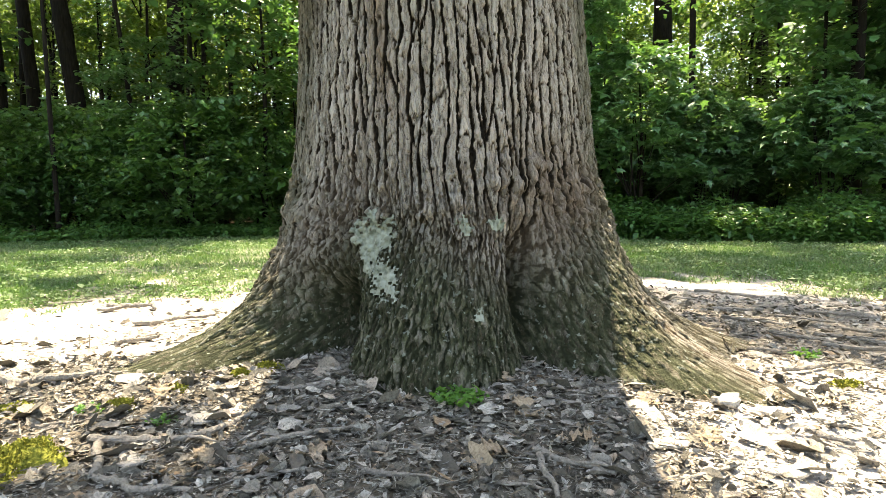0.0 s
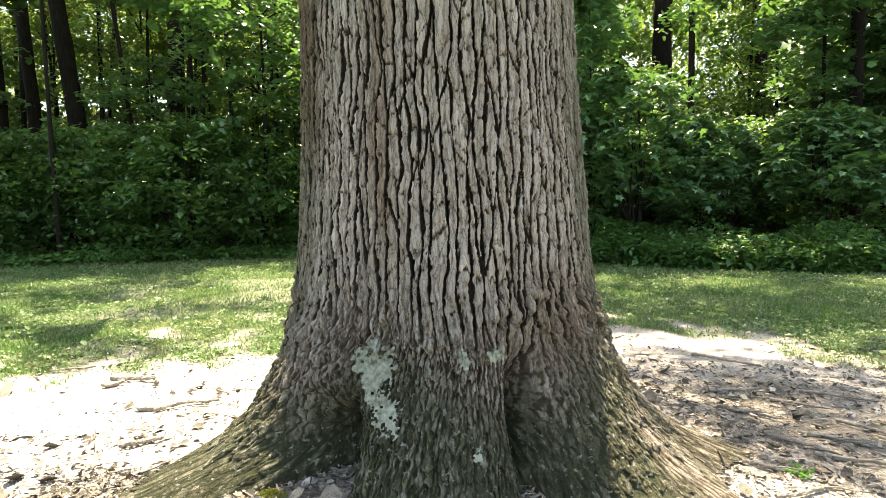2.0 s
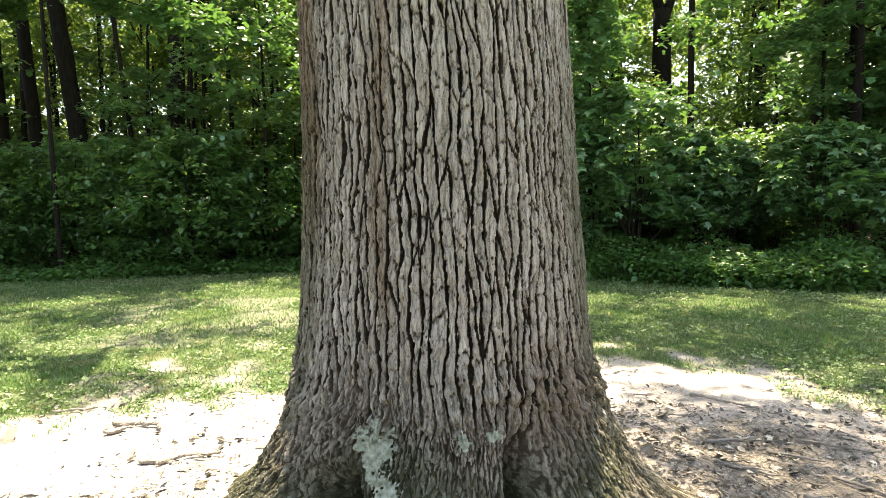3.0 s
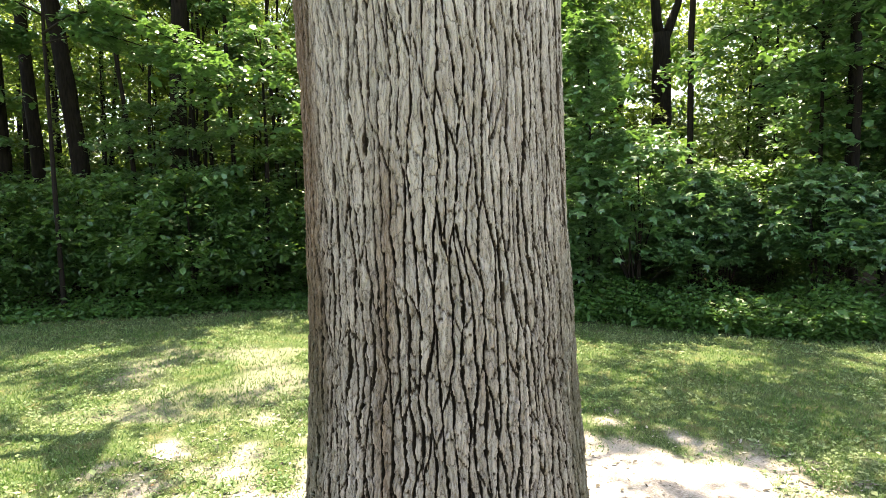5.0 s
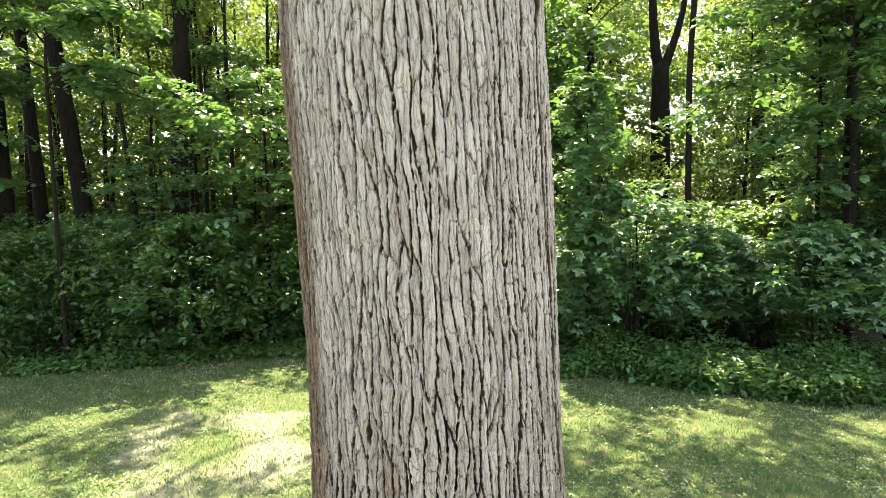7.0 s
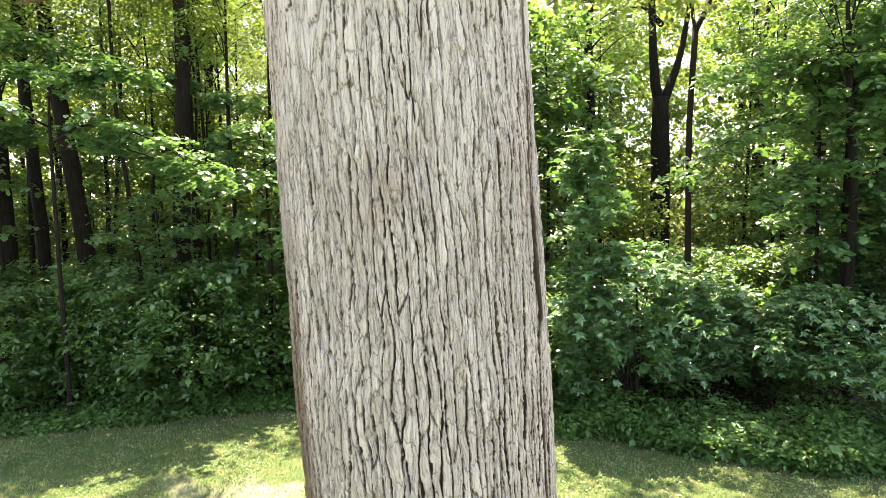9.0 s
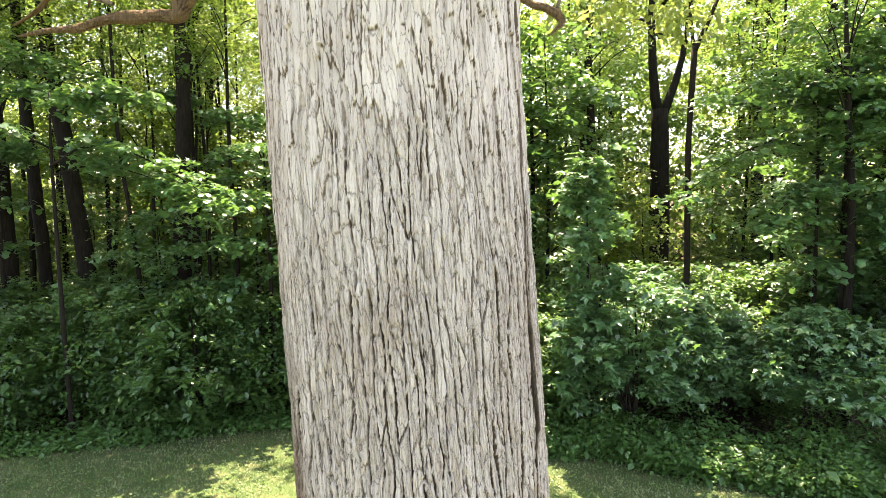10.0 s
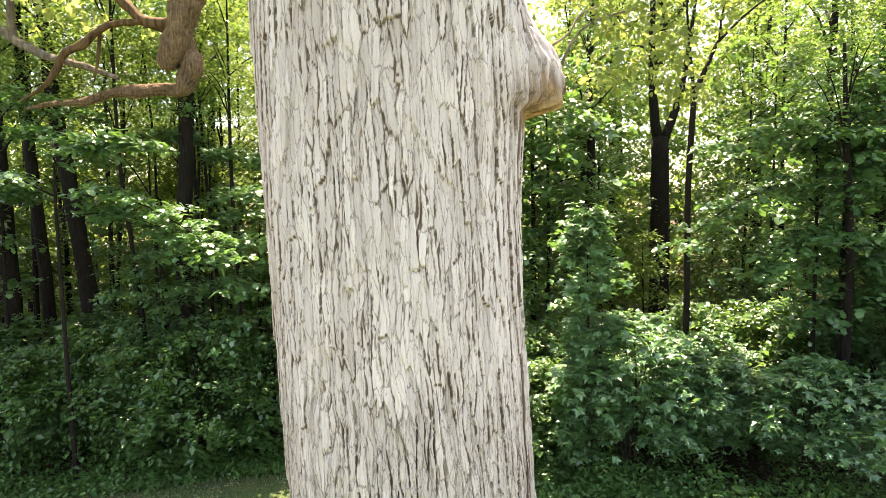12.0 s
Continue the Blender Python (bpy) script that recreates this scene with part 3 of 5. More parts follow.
def bark_tube(points, radii, rows, cols, seed, pale=0.3, mossy=0.15, soft=0.5):
    """A limb with furrowed bark along a smooth line: places, faces and the bark's fields."""
    ln = smooth_line(points, rows)
    d = np.gradient(ln, axis=0)
    run = np.concatenate([[0], np.cumsum(np.linalg.norm(np.diff(ln, axis=0), axis=1))])
    d /= np.linalg.norm(d, axis=1)[:, None]
    a = np.cross(d, (0.31, 0.92, 0.23))
    a /= np.linalg.norm(a, axis=1)[:, None]
    b = np.cross(d, a)
    rad = np.interp(np.linspace(0, 1, rows), np.linspace(0, 1, len(radii)), radii)
    ang = np.arange(cols) * 2 * np.pi / cols
    phi, z = np.meshgrid(np.degrees(ang) - 180, run * 0.8 + 1.4 + seed % 5 * 0.3)
    h, ridge, uu, _ = bark_relief(np.abs(phi) * 0.6 - 50, z)
    lumps = 0.12 * np.sin(ang * 2 + run[:, None] * 4 + seed) + 0.08 * np.sin(ang * 3 - run[:, None] * 7)
    knots = value_noise(np.abs(phi) / 40, run[:, None] * 7 + seed + 0 * phi, 44) - 0.5 + 0.5 * (value_noise(np.abs(phi) / 16, run[:, None] * 17 + 0 * phi, 45) - 0.5)
    r = rad[:, None] * (1 + 0.35 * lumps + 0.32 * knots) + (h - 0.02) * np.clip(rad[:, None] / 0.16, 0.15, 1.5)
    v = ln[:, None] + r[..., None] * (np.cos(ang)[None, :, None] * a[:, None] + np.sin(ang)[None, :, None] * b[:, None])
    one = np.ones(ridge.shape)
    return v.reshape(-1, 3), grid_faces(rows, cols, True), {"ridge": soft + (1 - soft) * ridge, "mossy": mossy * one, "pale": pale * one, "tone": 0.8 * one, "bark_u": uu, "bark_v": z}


def trunk_grid(phis, zs):
    phi, z = np.meshgrid(phis, zs)
    return phi, z, *bark_relief(phi, z)


def trunk_place(phi, z, r):
    a = np.radians(phi)
    return np.stack([np.interp(z, Z_AX, CX) + r * np.sin(a), np.interp(z, Z_AX, CY) - r * np.cos(a), z], -1)


def grid_faces(rows, cols, wrap):
    i, j = np.meshgrid(np.arange(rows - 1), np.arange(cols if wrap else cols - 1), indexing="ij")
    k = (j + 1) % cols
    return np.stack([i * cols + j, i * cols + k, (i + 1) * cols + k, (i + 1) * cols + j], -1).reshape(-1, 4)


oak = tagged(new("oak_tree"), "huge old oak with furrowed grey bark and flaring roots", "tree")
TOP = 8.6


def build_trunk():
    phis = np.concatenate([np.linspace(-84, 94, 660), np.linspace(94, 276, 50)[1:-1]])
    zs = np.concatenate([np.arange(-0.06, 0.7, 0.0066), np.arange(0.7, 7.2, 0.0105), np.arange(7.3, TOP, 0.03)])
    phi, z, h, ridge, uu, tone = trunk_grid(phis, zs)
    r = trunk_form(phi, z) + h
    mossy = (1 - step(0.36, 0.72, z + 0.1 * np.sin(np.radians(phi) * 5))) * 0.9 + 0.10 * (1 - step(1.5, 3.0, z))
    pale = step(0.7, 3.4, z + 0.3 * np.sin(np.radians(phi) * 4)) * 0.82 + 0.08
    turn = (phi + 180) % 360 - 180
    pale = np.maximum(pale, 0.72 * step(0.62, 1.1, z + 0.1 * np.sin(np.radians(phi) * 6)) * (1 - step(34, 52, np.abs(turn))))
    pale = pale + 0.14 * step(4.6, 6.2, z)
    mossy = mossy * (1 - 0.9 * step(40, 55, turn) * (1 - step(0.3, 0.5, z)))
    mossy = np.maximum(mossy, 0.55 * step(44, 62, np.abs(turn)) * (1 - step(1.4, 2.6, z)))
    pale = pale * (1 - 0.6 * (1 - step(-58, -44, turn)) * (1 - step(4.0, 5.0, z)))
    rust = 0.8 * np.exp(-(((turn + 19 - 3 * np.sin(z * 3)) / 4.5) ** 2)) * step(0.8, 1.3, z) * (1 - step(2.3, 2.9, z)) + (1 - step(-58, -44, turn)) * step(1.2, 1.7, z) * (1 - 0.75 * step(3.8, 4.8, z)) + 0.8 * np.exp(-0.5 * ((turn - 38) / 14) ** 2 - 0.5 * ((z - 0.78) / 0.16) ** 2) + 1.7 * np.exp(-0.5 * ((turn - 84) / 15) ** 2) * step(6.48, 6.57, z) * (1 - step(6.66, 6.80, z + 0.12 * (value_noise(turn * 0.9, z * 3, 10) - 0.5)))
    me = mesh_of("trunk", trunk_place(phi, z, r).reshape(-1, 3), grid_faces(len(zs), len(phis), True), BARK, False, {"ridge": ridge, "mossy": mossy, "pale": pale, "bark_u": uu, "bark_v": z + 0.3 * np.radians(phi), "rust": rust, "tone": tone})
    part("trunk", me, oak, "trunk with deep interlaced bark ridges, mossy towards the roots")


build_trunk()


def lichen_patch(phi0, z0, half_phi, half_z, seed):
    """A crust on the bark with an uneven outline."""
    phis, zs = np.arange(phi0 - half_phi * 1.4, phi0 + half_phi * 1.4, 0.36), np.arange(z0 - half_z * 1.4, z0 + half_z * 1.4, 0.004)
    phi, z, h, ridge, _, _ = trunk_grid(phis, zs)
    x, y = (phi - phi0) / half_phi, (z - z0) / half_z
    mask = (1.0 if half_phi > 3.9 else 0.75) - np.hypot(x, y) + 0.34 * wave(x, y, 3.2, seed) + 0.30 * wave(x, y, 9.0, seed + 1) + 0.26 * wave(x, y, 21.0, seed + 2) - 0.5 * (ridge < 0.4)
    lift = np.where(mask > 0, 0.003 + 0.5 * (0.02 - h) * (h < 0.02), -0.004)
    v = trunk_place(phi, z, trunk_form(phi, z) + h + lift).reshape(-1, 3)
    f = grid_faces(len(zs), len(phis), False)
    f = f[(mask.ravel()[f] > -0.04).all(axis=1)]
    used, idx = np.unique(f, return_inverse=True)
    part("lichen", mesh_of("lichen", v[used], idx.reshape(-1, 4), LICHEN, True), oak, "pale grey-green lichen crust")


lichen_patch(-23, 0.61, 6.6, 0.10, 23)
lichen_patch(-17.5, 0.46, 4.0, 0.07, 25)
lichen_patch(4, 0.66, 2.8, 0.06, 31)
lichen_patch(14, 0.66, 3.5, 0.05, 37)
lichen_patch(5.5, 0.36, 1.8, 0.04, 41)


# ---- the woodland ----
def woody(name, label, kind_of, trunk_pts, trunk_r, limbs, crown_places, size, shape, leaf, bark, seed, tilt=0.5):
    """A tree or shrub: trunk, limbs and a crown of single leaves."""
    r = np.random.default_rng(seed)
    ob = tagged(new(name), label, kind_of)
    line = smooth_line(trunk_pts, max(6, len(trunk_pts) * 4))
    rad = np.interp(np.linspace(0, 1, len(line)), np.linspace(0, 1, len(trunk_r)), trunk_r)
    part("trunk", mesh_of("trunk", *tube(line, rad, 10, 0.05, seed), bark, True), ob)
    for k, (pts, r0) in enumerate(limbs):
        ln = smooth_line(pts, 6)
        part("limb", mesh_of("limb", *tube(ln, np.linspace(r0, r0 * 0.25, 6), 5, 0.06, seed + k), bark, True), ob)
    part("crown", mesh_of("crown", *leaves(crown_places, size, shape, r, tilt), leaf), ob)
    return ob


def crown_points(n, lo, hi, centre, radius, r, shell=0.5):
    """Spray centres in a rounded, uneven crown."""
    a = r.uniform(0, 2 * np.pi, n)
    h = r.uniform(0, 1, n)
    q = radius * (shell + (1 - shell) * np.sqrt(r.uniform(0, 1, n))) * np.sqrt(np.clip(1 - (1.9 * h - 0.8) ** 2 * 0.85, 0.1, 1)) * r.uniform(0.55, 1.1, n)
    return np.stack([centre[0] + q * np.cos(a), centre[1] + q * np.sin(a), lo + (hi - lo) * h], -1)


def limb_to(start, p):
    s, p = np.asarray(start, float), np.asarray(p, float)
    return [s, s + (p - s) * 0.5 + (0, 0, 0.12 * np.linalg.norm(p - s)), p]


def tall_tree(seed, height, r0, low, radius, n_spray, per, size, leaf, lean=(0, 0)):
    r = np.random.default_rng(seed)
    pts = [(0, 0, -0.2), (lean[0] * 0.3, lean[1] * 0.3, height * 0.3), (lean[0] * 0.6 + r.normal(0, 0.12), lean[1] * 0.6, height * 0.6), (lean[0], lean[1], height)]
    c = crown_points(n_spray, low, height + 0.8, (lean[0] * 0.6, lean[1] * 0.6), radius, r, 0.25)
    limbs = []
    for k in range(9):
        q = c[k]
        z = max(low * 0.8, q[2] - 1.4 * r.uniform(0.5, 1.2))
        f = z / height
        limbs.append((limb_to((lean[0] * f, lean[1] * f, z), q), r0 * 0.32 * (1 - 0.6 * f) + 0.012))
    places = sprays(c, 0.85, 0.10, per, r)
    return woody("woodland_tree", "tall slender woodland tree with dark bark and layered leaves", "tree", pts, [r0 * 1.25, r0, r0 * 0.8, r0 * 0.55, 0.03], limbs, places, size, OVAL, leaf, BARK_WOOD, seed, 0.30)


def bush(seed, height, radius, n_spray, per, size, leaf, shape, label, low=0.25):
    r = np.random.default_rng(seed)
    c = crown_points(n_spray, low, height, (0, 0), radius, r, 0.55)
    limbs = [(limb_to((r.normal(0, 0.1), r.normal(0, 0.1), 0.15), c[k] * (0.85, 0.85, 0.85)), 0.022) for k in range(10)]
    places = sprays(c, 0.42, 0.09, per, r)
    return woody("woodland_shrub", label, "shrub", [(0, 0, -0.1), (0.05, 0, height * 0.4), (0, 0.08, height * 0.85)], [0.05, 0.035, 0.01], limbs, places, size, shape, leaf, BARK_WOOD, seed, 0.32)


def place(ob, x, y, rz=0, s=1.0):
    ob.location, ob.rotation_euler, ob.scale = (x, y, float(ground_z(x, y))), (0, 0, radians(rz)), (s, s, s)
    return ob


def again(ob, x, y, rz, s=1.0):
    c = copy_thing(ob, pose(x, y, float(ground_z(x, y)), 0, 0, rz))
    c.scale = (s, s, s)
    return c


# the edge: trees that can be told apart
def stem_tree(seed, base, bends, radii, low, high, radius, n_spray, per, leaf, forks=(), label="tall woodland tree with a dark bare stem and a high crown"):
    """A tree whose stem runs through the given places over its base, bare to its high crown."""
    r = np.random.default_rng(seed)
    pts = [(0, 0, -0.2)] + [tuple(b) for b in bends]
    bx, bz = [p[0] for p in pts], [p[2] for p in pts]
    c = crown_points(n_spray, low, high, (float(np.interp((low + high) / 2, bz, bx)), 0.2), radius, r, 0.25)
    limbs = list(forks)
    for q in c[:8]:
        z = max(low * 0.85, q[2] - r.uniform(0.7, 1.8))
        limbs.append((limb_to((float(np.interp(z, bz, bx)), 0, z), q), radii[-1] * 0.3 + 0.014))
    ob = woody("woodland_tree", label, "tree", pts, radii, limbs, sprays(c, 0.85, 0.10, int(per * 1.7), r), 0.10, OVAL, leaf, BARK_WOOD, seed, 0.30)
    return place(ob, *base)


t1 = stem_tree(101, (-7.35, 16.2), [(0.02, 0, 3.0), (0.10, 0, 5.5), (0.26, 0, 8.5), (0.1, 0.1, 14)], [0.26, 0.23, 0.21, 0.19, 0.06], 8.6, 14.5, 2.4, 55, 48, LEAF_WOOD)
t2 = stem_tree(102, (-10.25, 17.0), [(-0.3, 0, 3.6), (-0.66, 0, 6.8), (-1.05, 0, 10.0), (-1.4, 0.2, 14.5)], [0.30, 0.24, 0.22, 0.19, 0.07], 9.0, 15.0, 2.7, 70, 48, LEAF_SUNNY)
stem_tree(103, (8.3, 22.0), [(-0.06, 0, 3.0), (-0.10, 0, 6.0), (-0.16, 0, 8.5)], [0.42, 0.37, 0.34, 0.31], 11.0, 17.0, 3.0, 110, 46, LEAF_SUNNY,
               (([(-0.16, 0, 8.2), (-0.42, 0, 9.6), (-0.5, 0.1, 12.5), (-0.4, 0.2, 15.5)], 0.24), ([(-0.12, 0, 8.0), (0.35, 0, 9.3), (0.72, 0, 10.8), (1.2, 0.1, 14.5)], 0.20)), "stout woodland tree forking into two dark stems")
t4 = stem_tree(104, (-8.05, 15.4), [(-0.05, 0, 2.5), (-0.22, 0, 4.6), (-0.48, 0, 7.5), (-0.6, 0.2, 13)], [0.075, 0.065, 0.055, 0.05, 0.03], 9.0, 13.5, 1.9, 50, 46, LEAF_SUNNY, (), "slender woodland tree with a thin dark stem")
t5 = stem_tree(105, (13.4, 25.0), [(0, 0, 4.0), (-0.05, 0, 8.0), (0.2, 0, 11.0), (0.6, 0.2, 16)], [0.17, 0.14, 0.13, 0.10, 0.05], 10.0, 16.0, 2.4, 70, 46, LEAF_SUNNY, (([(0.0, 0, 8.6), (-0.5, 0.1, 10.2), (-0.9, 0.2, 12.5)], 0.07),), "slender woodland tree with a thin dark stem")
stem_tree(111, (-12.1, 16.0), [(0.05, 0, 3.0), (-0.02, 0, 6.0), (-0.1, 0, 14)], [0.28, 0.23, 0.21, 0.06], 8.5, 14.5, 2.4, 80, 46, LEAF_WOOD)
stem_tree(112, (-11.75, 17.0), [(-0.02, 0, 3.5), (-0.18, 0, 6.5), (-0.35, 0, 10), (-0.4, 0.1, 14)], [0.22, 0.18, 0.165, 0.14, 0.05], 9.0, 14.5, 2.2, 70, 46, LEAF_SUNNY)
stem_tree(113, (-7.2, 17.0), [(0.02, 0, 4.0), (-0.04, 0, 8.0), (0.1, 0, 13)], [0.07, 0.055, 0.05, 0.025], 9.5, 13.5, 1.6, 24, 46, LEAF_SUNNY, (), "slender woodland tree with a thin dark stem")
stem_tree(114, (-5.65, 16.0), [(-0.06, 0, 3.5), (-0.16, 0, 7.0), (-0.1, 0, 12)], [0.07, 0.055, 0.05, 0.02], 9.5, 13.0, 1.6, 24, 46, LEAF_SUNNY, (), "slender woodland tree with a thin dark stem")
stem_tree(115, (9.0, 12.6), [(-0.1, 0, 2.5), (-0.12, 0, 5.0), (-0.3, 0, 7.0), (-0.4, 0.1, 9.5)], [0.11, 0.09, 0.085, 0.07, 0.03], 7.0, 10.0, 1.6, 14, 44, LEAF_WOOD)
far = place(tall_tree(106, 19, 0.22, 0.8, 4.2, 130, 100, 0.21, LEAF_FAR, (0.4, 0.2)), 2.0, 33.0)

for x, y, rz, s, of in ((-11.2, 19.5, 200, 1.1, t4), (-7.4, 19.0, 70, 1.0, t4), (-5.2, 18.5, 310, 1.05, t4),
                        (-3.0, 20.0, 20, 0.9, t1), (0.4, 17.8, 110, 0.95, t4), (0.2, 20.5, 250, 1.0, t2), (5.0, 20.5, 15, 0.85, t1), (12.2, 15.5, 75, 0.95, t2),
                        (14.5, 19.0, 140, 1.1, t1), (-16.5, 20.5, 300, 1.1, t1), (5.6, 23.0, 33, 1.1, t5), (-9.4, 24.0, 350, 1.1, t5), (-4.4, 25.0, 99, 1.0, t5)):
    again(of, x, y, rz, s)
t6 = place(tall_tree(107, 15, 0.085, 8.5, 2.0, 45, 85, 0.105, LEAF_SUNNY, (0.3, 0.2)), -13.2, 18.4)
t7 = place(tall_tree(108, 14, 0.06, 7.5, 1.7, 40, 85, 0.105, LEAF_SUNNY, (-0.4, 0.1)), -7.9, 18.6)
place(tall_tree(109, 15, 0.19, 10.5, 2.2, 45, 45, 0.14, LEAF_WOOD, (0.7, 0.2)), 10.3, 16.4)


def forked_tree():
    """A thin woodland tree whose stem divides high up."""
    r = np.random.default_rng(110)
    c = crown_points(40, 11.5, 15, (1.2, 0.2), 2.0, r, 0.3)
    fork = (0.05, 0, 8.9)
    limbs = [([fork, (0.34, 0, 9.5), (0.72, 0, 10.3), (2.1, 0.1, 11.45)], 0.085), ([fork, (-0.02, 0.1, 9.7), (-0.12, 0.2, 11.4), (0.1, 0.2, 12.8)], 0.055), ([(0.66, 0, 10.2), (0.75, 0.1, 10.9), (1.2, 0.3, 12.4)], 0.04), ([(2.0, 0.1, 11.4), (2.9, 0.2, 12.1), (3.6, 0.3, 13.4)], 0.05)]
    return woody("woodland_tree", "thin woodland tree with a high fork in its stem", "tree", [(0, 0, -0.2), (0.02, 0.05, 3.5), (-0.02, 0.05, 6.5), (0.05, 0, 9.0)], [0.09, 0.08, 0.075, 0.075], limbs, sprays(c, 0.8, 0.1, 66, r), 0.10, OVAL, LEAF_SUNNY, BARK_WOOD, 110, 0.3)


place(forked_tree(), 6.35, 15.0)
for k in range(26):
    again((t6, t7)[k % 2], -19 + 16 * ((k * 0.618) % 1), 17.8 + 11 * (k + 0.5) / 26, 77 * k, 0.8 + 0.35 * ((k * 0.37) % 1))
for k in range(14):
    xx, yy = 5.5 + 15 * ((k * 0.618) % 1), 17.5 + 12 * (k + 0.5) / 14
    if abs(xx / yy - 0.373) < 0.11:
        continue
    again((t5, t6, t4)[k % 3], xx, yy, 131 * k, 0.85 + 0.35 * ((k * 0.37) % 1))
for x, y, rz, s in ((-6, 31, 30, 1.0), (-14, 34, 80, 1.1), (-23, 30, 160, 1.0), (9, 31, 220, 0.95), (17, 34, 290, 1.1), (-1, 44, 60, 1.5), (-18, 46, 120, 1.5), (14, 46, 190, 1.5)):
    again(far, x, y, rz, s)

# the shrubs along the lawn
SHRUB = "broad-leaved green shrub at the edge of the woods"
s1 = place(bush(201, 3.8, 1.55, 130, 34, 0.155, LEAF_MAPLE, MAPLE, SHRUB, 1.35), 4.0, 11.9)
s2 = place(bush(202, 2.9, 1.4, 110, 34, 0.155, LEAF_MAPLE, MAPLE, SHRUB, 1.25), 7.5, 11.3)
s3 = place(bush(203, 3.0, 1.7, 150, 48, 0.13, LEAF_WOOD, OVAL, SHRUB, 0.5), -7.4, 13.9)
place(bush(204, 6.1, 0.62, 90, 34, 0.15, LEAF_MAPLE, MAPLE, "slender young maple with glossy leaves", 0.9), 3.0, 12.0)
for x, y, rz, s, of in ((-10.2, 13.0, 50, 0.95, s3), (-9.0, 14.3, 20, 1.05, s3), (-5.9, 13.5, 110, 1.05, s3), (-11.3, 15.0, 240, 1.05, s3), (-4.4, 14.4, 160, 0.95, s3), (-2.2, 14.2, 280, 0.95, s3), (0.4, 13.8, 10, 1.0, s3), (1.9, 12.9, 120, 0.85, s3),
                        (5.4, 12.4, 70, 0.78, s1), (9.8, 11.2, 150, 1.0, s2), (10.6, 13.4, 250, 1.1, s1), (-6.6, 15.4, 33, 1.0, s3), (-9.9, 16.2, 233, 1.05, s3), (-12.9, 13.6, 20, 1.0, s3), (6.7, 14.2, 20, 0.75, s1), (6.1, 12.6, 200, 0.85, s2), (7.7, 13.4, 95, 0.7, s3), (8.9, 14.4, 15, 0.75, s3), (5.2, 14.4, 130, 0.95, s3), (6.9, 15.7, 40, 1.1, s3), (8.5, 15.5, 300, 1.1, s3), (10.0, 15.6, 220, 1.15, s3), (4.3, 15.3, 85, 1.05, s3)):
    again(of, x, y, rz, s)


def young_tree(seed, height, n_spray, per, size, leaf):
    """A thin understorey tree with flat tiers of leaves."""
    r = np.random.default_rng(seed)
    c = crown_points(n_spray, 0.5, height, (0, 0), 1.25, r, 0.2)
    limbs = [(limb_to((0, 0, max(0.3, c[k][2] - 0.5)), c[k]), 0.016) for k in range(7)]
    return woody("young_tree", "thin young understorey tree with tiers of leaves", "tree", [(0, 0, -0.1), (0.08, 0.05, height * 0.5), (0, 0.1, height)], [0.045, 0.03, 0.008], limbs,
                 sprays(c, 0.55, 0.06, per, r), size, OVAL, leaf, BARK_WOOD, seed, 0.35)


y1 = place(young_tree(401, 4.6, 60, 60, 0.10, LEAF_WOOD), -4.2, 16.4)
y2 = place(young_tree(402, 6.5, 80, 62, 0.105, LEAF_WOOD), 0.9, 15.6)
y3 = place(young_tree(403, 5.2, 80, 62, 0.105, LEAF_SUNNY), 6.2, 18.0)
_r = np.random.default_rng(404)
for k in range(38):
    yy = 17.5 + 12 * (k + 0.5) / 38
    xx = _r.uniform(-1, 1) * (3 + 0.85 * yy)
    if not (abs(xx / yy - 0.373) < 0.09 and yy < 22.5):
        dy, turn, size = _r.uniform(-0.5, 0.5), _r.uniform(0, 360), _r.uniform(0.8, 1.25)
        if abs(xx) < 0.78 * yy + 2.0:
            again((y1, y2, y3)[k % 3], xx, yy + dy, turn, size)


for x, y, rz, s, of in ((3.2, 18.0, 20, 1.6, y2), (11.2, 19.5, 80, 1.7, y2), (12.6, 18.0, 140, 1.7, y1), (4.6, 21.5, 200, 1.7, y2), (11.6, 22.5, 260, 1.9, y2), (14.8, 21.0, 320, 1.9, y1), (2.2, 20.5, 50, 1.8, y1), (7.0, 25.5, 110, 2.0, y2),
                        (10.2, 26.5, 10, 2.1, y1), (-2.2, 22.5, 350, 1.8, y2),
                        (-4.8, 20.5, 170, 1.6, y3), (-8.6, 20.8, 230, 1.7, y3), (-13.5, 20.5, 290, 1.7, y3), (-11.0, 22.5, 40, 1.7, y3), (-6.4, 23.0, 75, 1.8, y3), (-15.2, 23.5, 130, 1.8, y3),
                        (-6.0, 18.9, 205, 1.3, y1), (-14.6, 18.8, 60, 1.4, y1), (-10.6, 18.6, 145, 1.2, y2), (-3.2, 18.8, 330, 1.4, y2)):
    again(of, x, y, rz, s)


def tiered_maple(seed, height, radius, n_spray, low, label):
    """A young maple with flat, overlapping tiers of lobed leaves."""
    r = np.random.default_rng(seed)
    c = crown_points(n_spray, low, height, (0, 0), radius, r, 0.3)
    c[:, 2] = np.round(c[:, 2] / 0.55) * 0.55 + r.normal(0, 0.07, n_spray) - 0.10 * np.hypot(c[:, 0], c[:, 1])
    limbs = [(limb_to((0, 0, max(0.4, c[k][2] - 0.3)), c[k]), 0.022) for k in range(12)]
    return woody("maple_tree", label, "tree", [(0, 0, -0.1), (0.1, 0.05, height * 0.5), (0, 0.12, height)], [0.075, 0.05, 0.012], limbs, sprays(c, 0.6, 0.05, 36, r), 0.15, STAR, LEAF_MAPLE, BARK_WOOD, seed, 0.28)


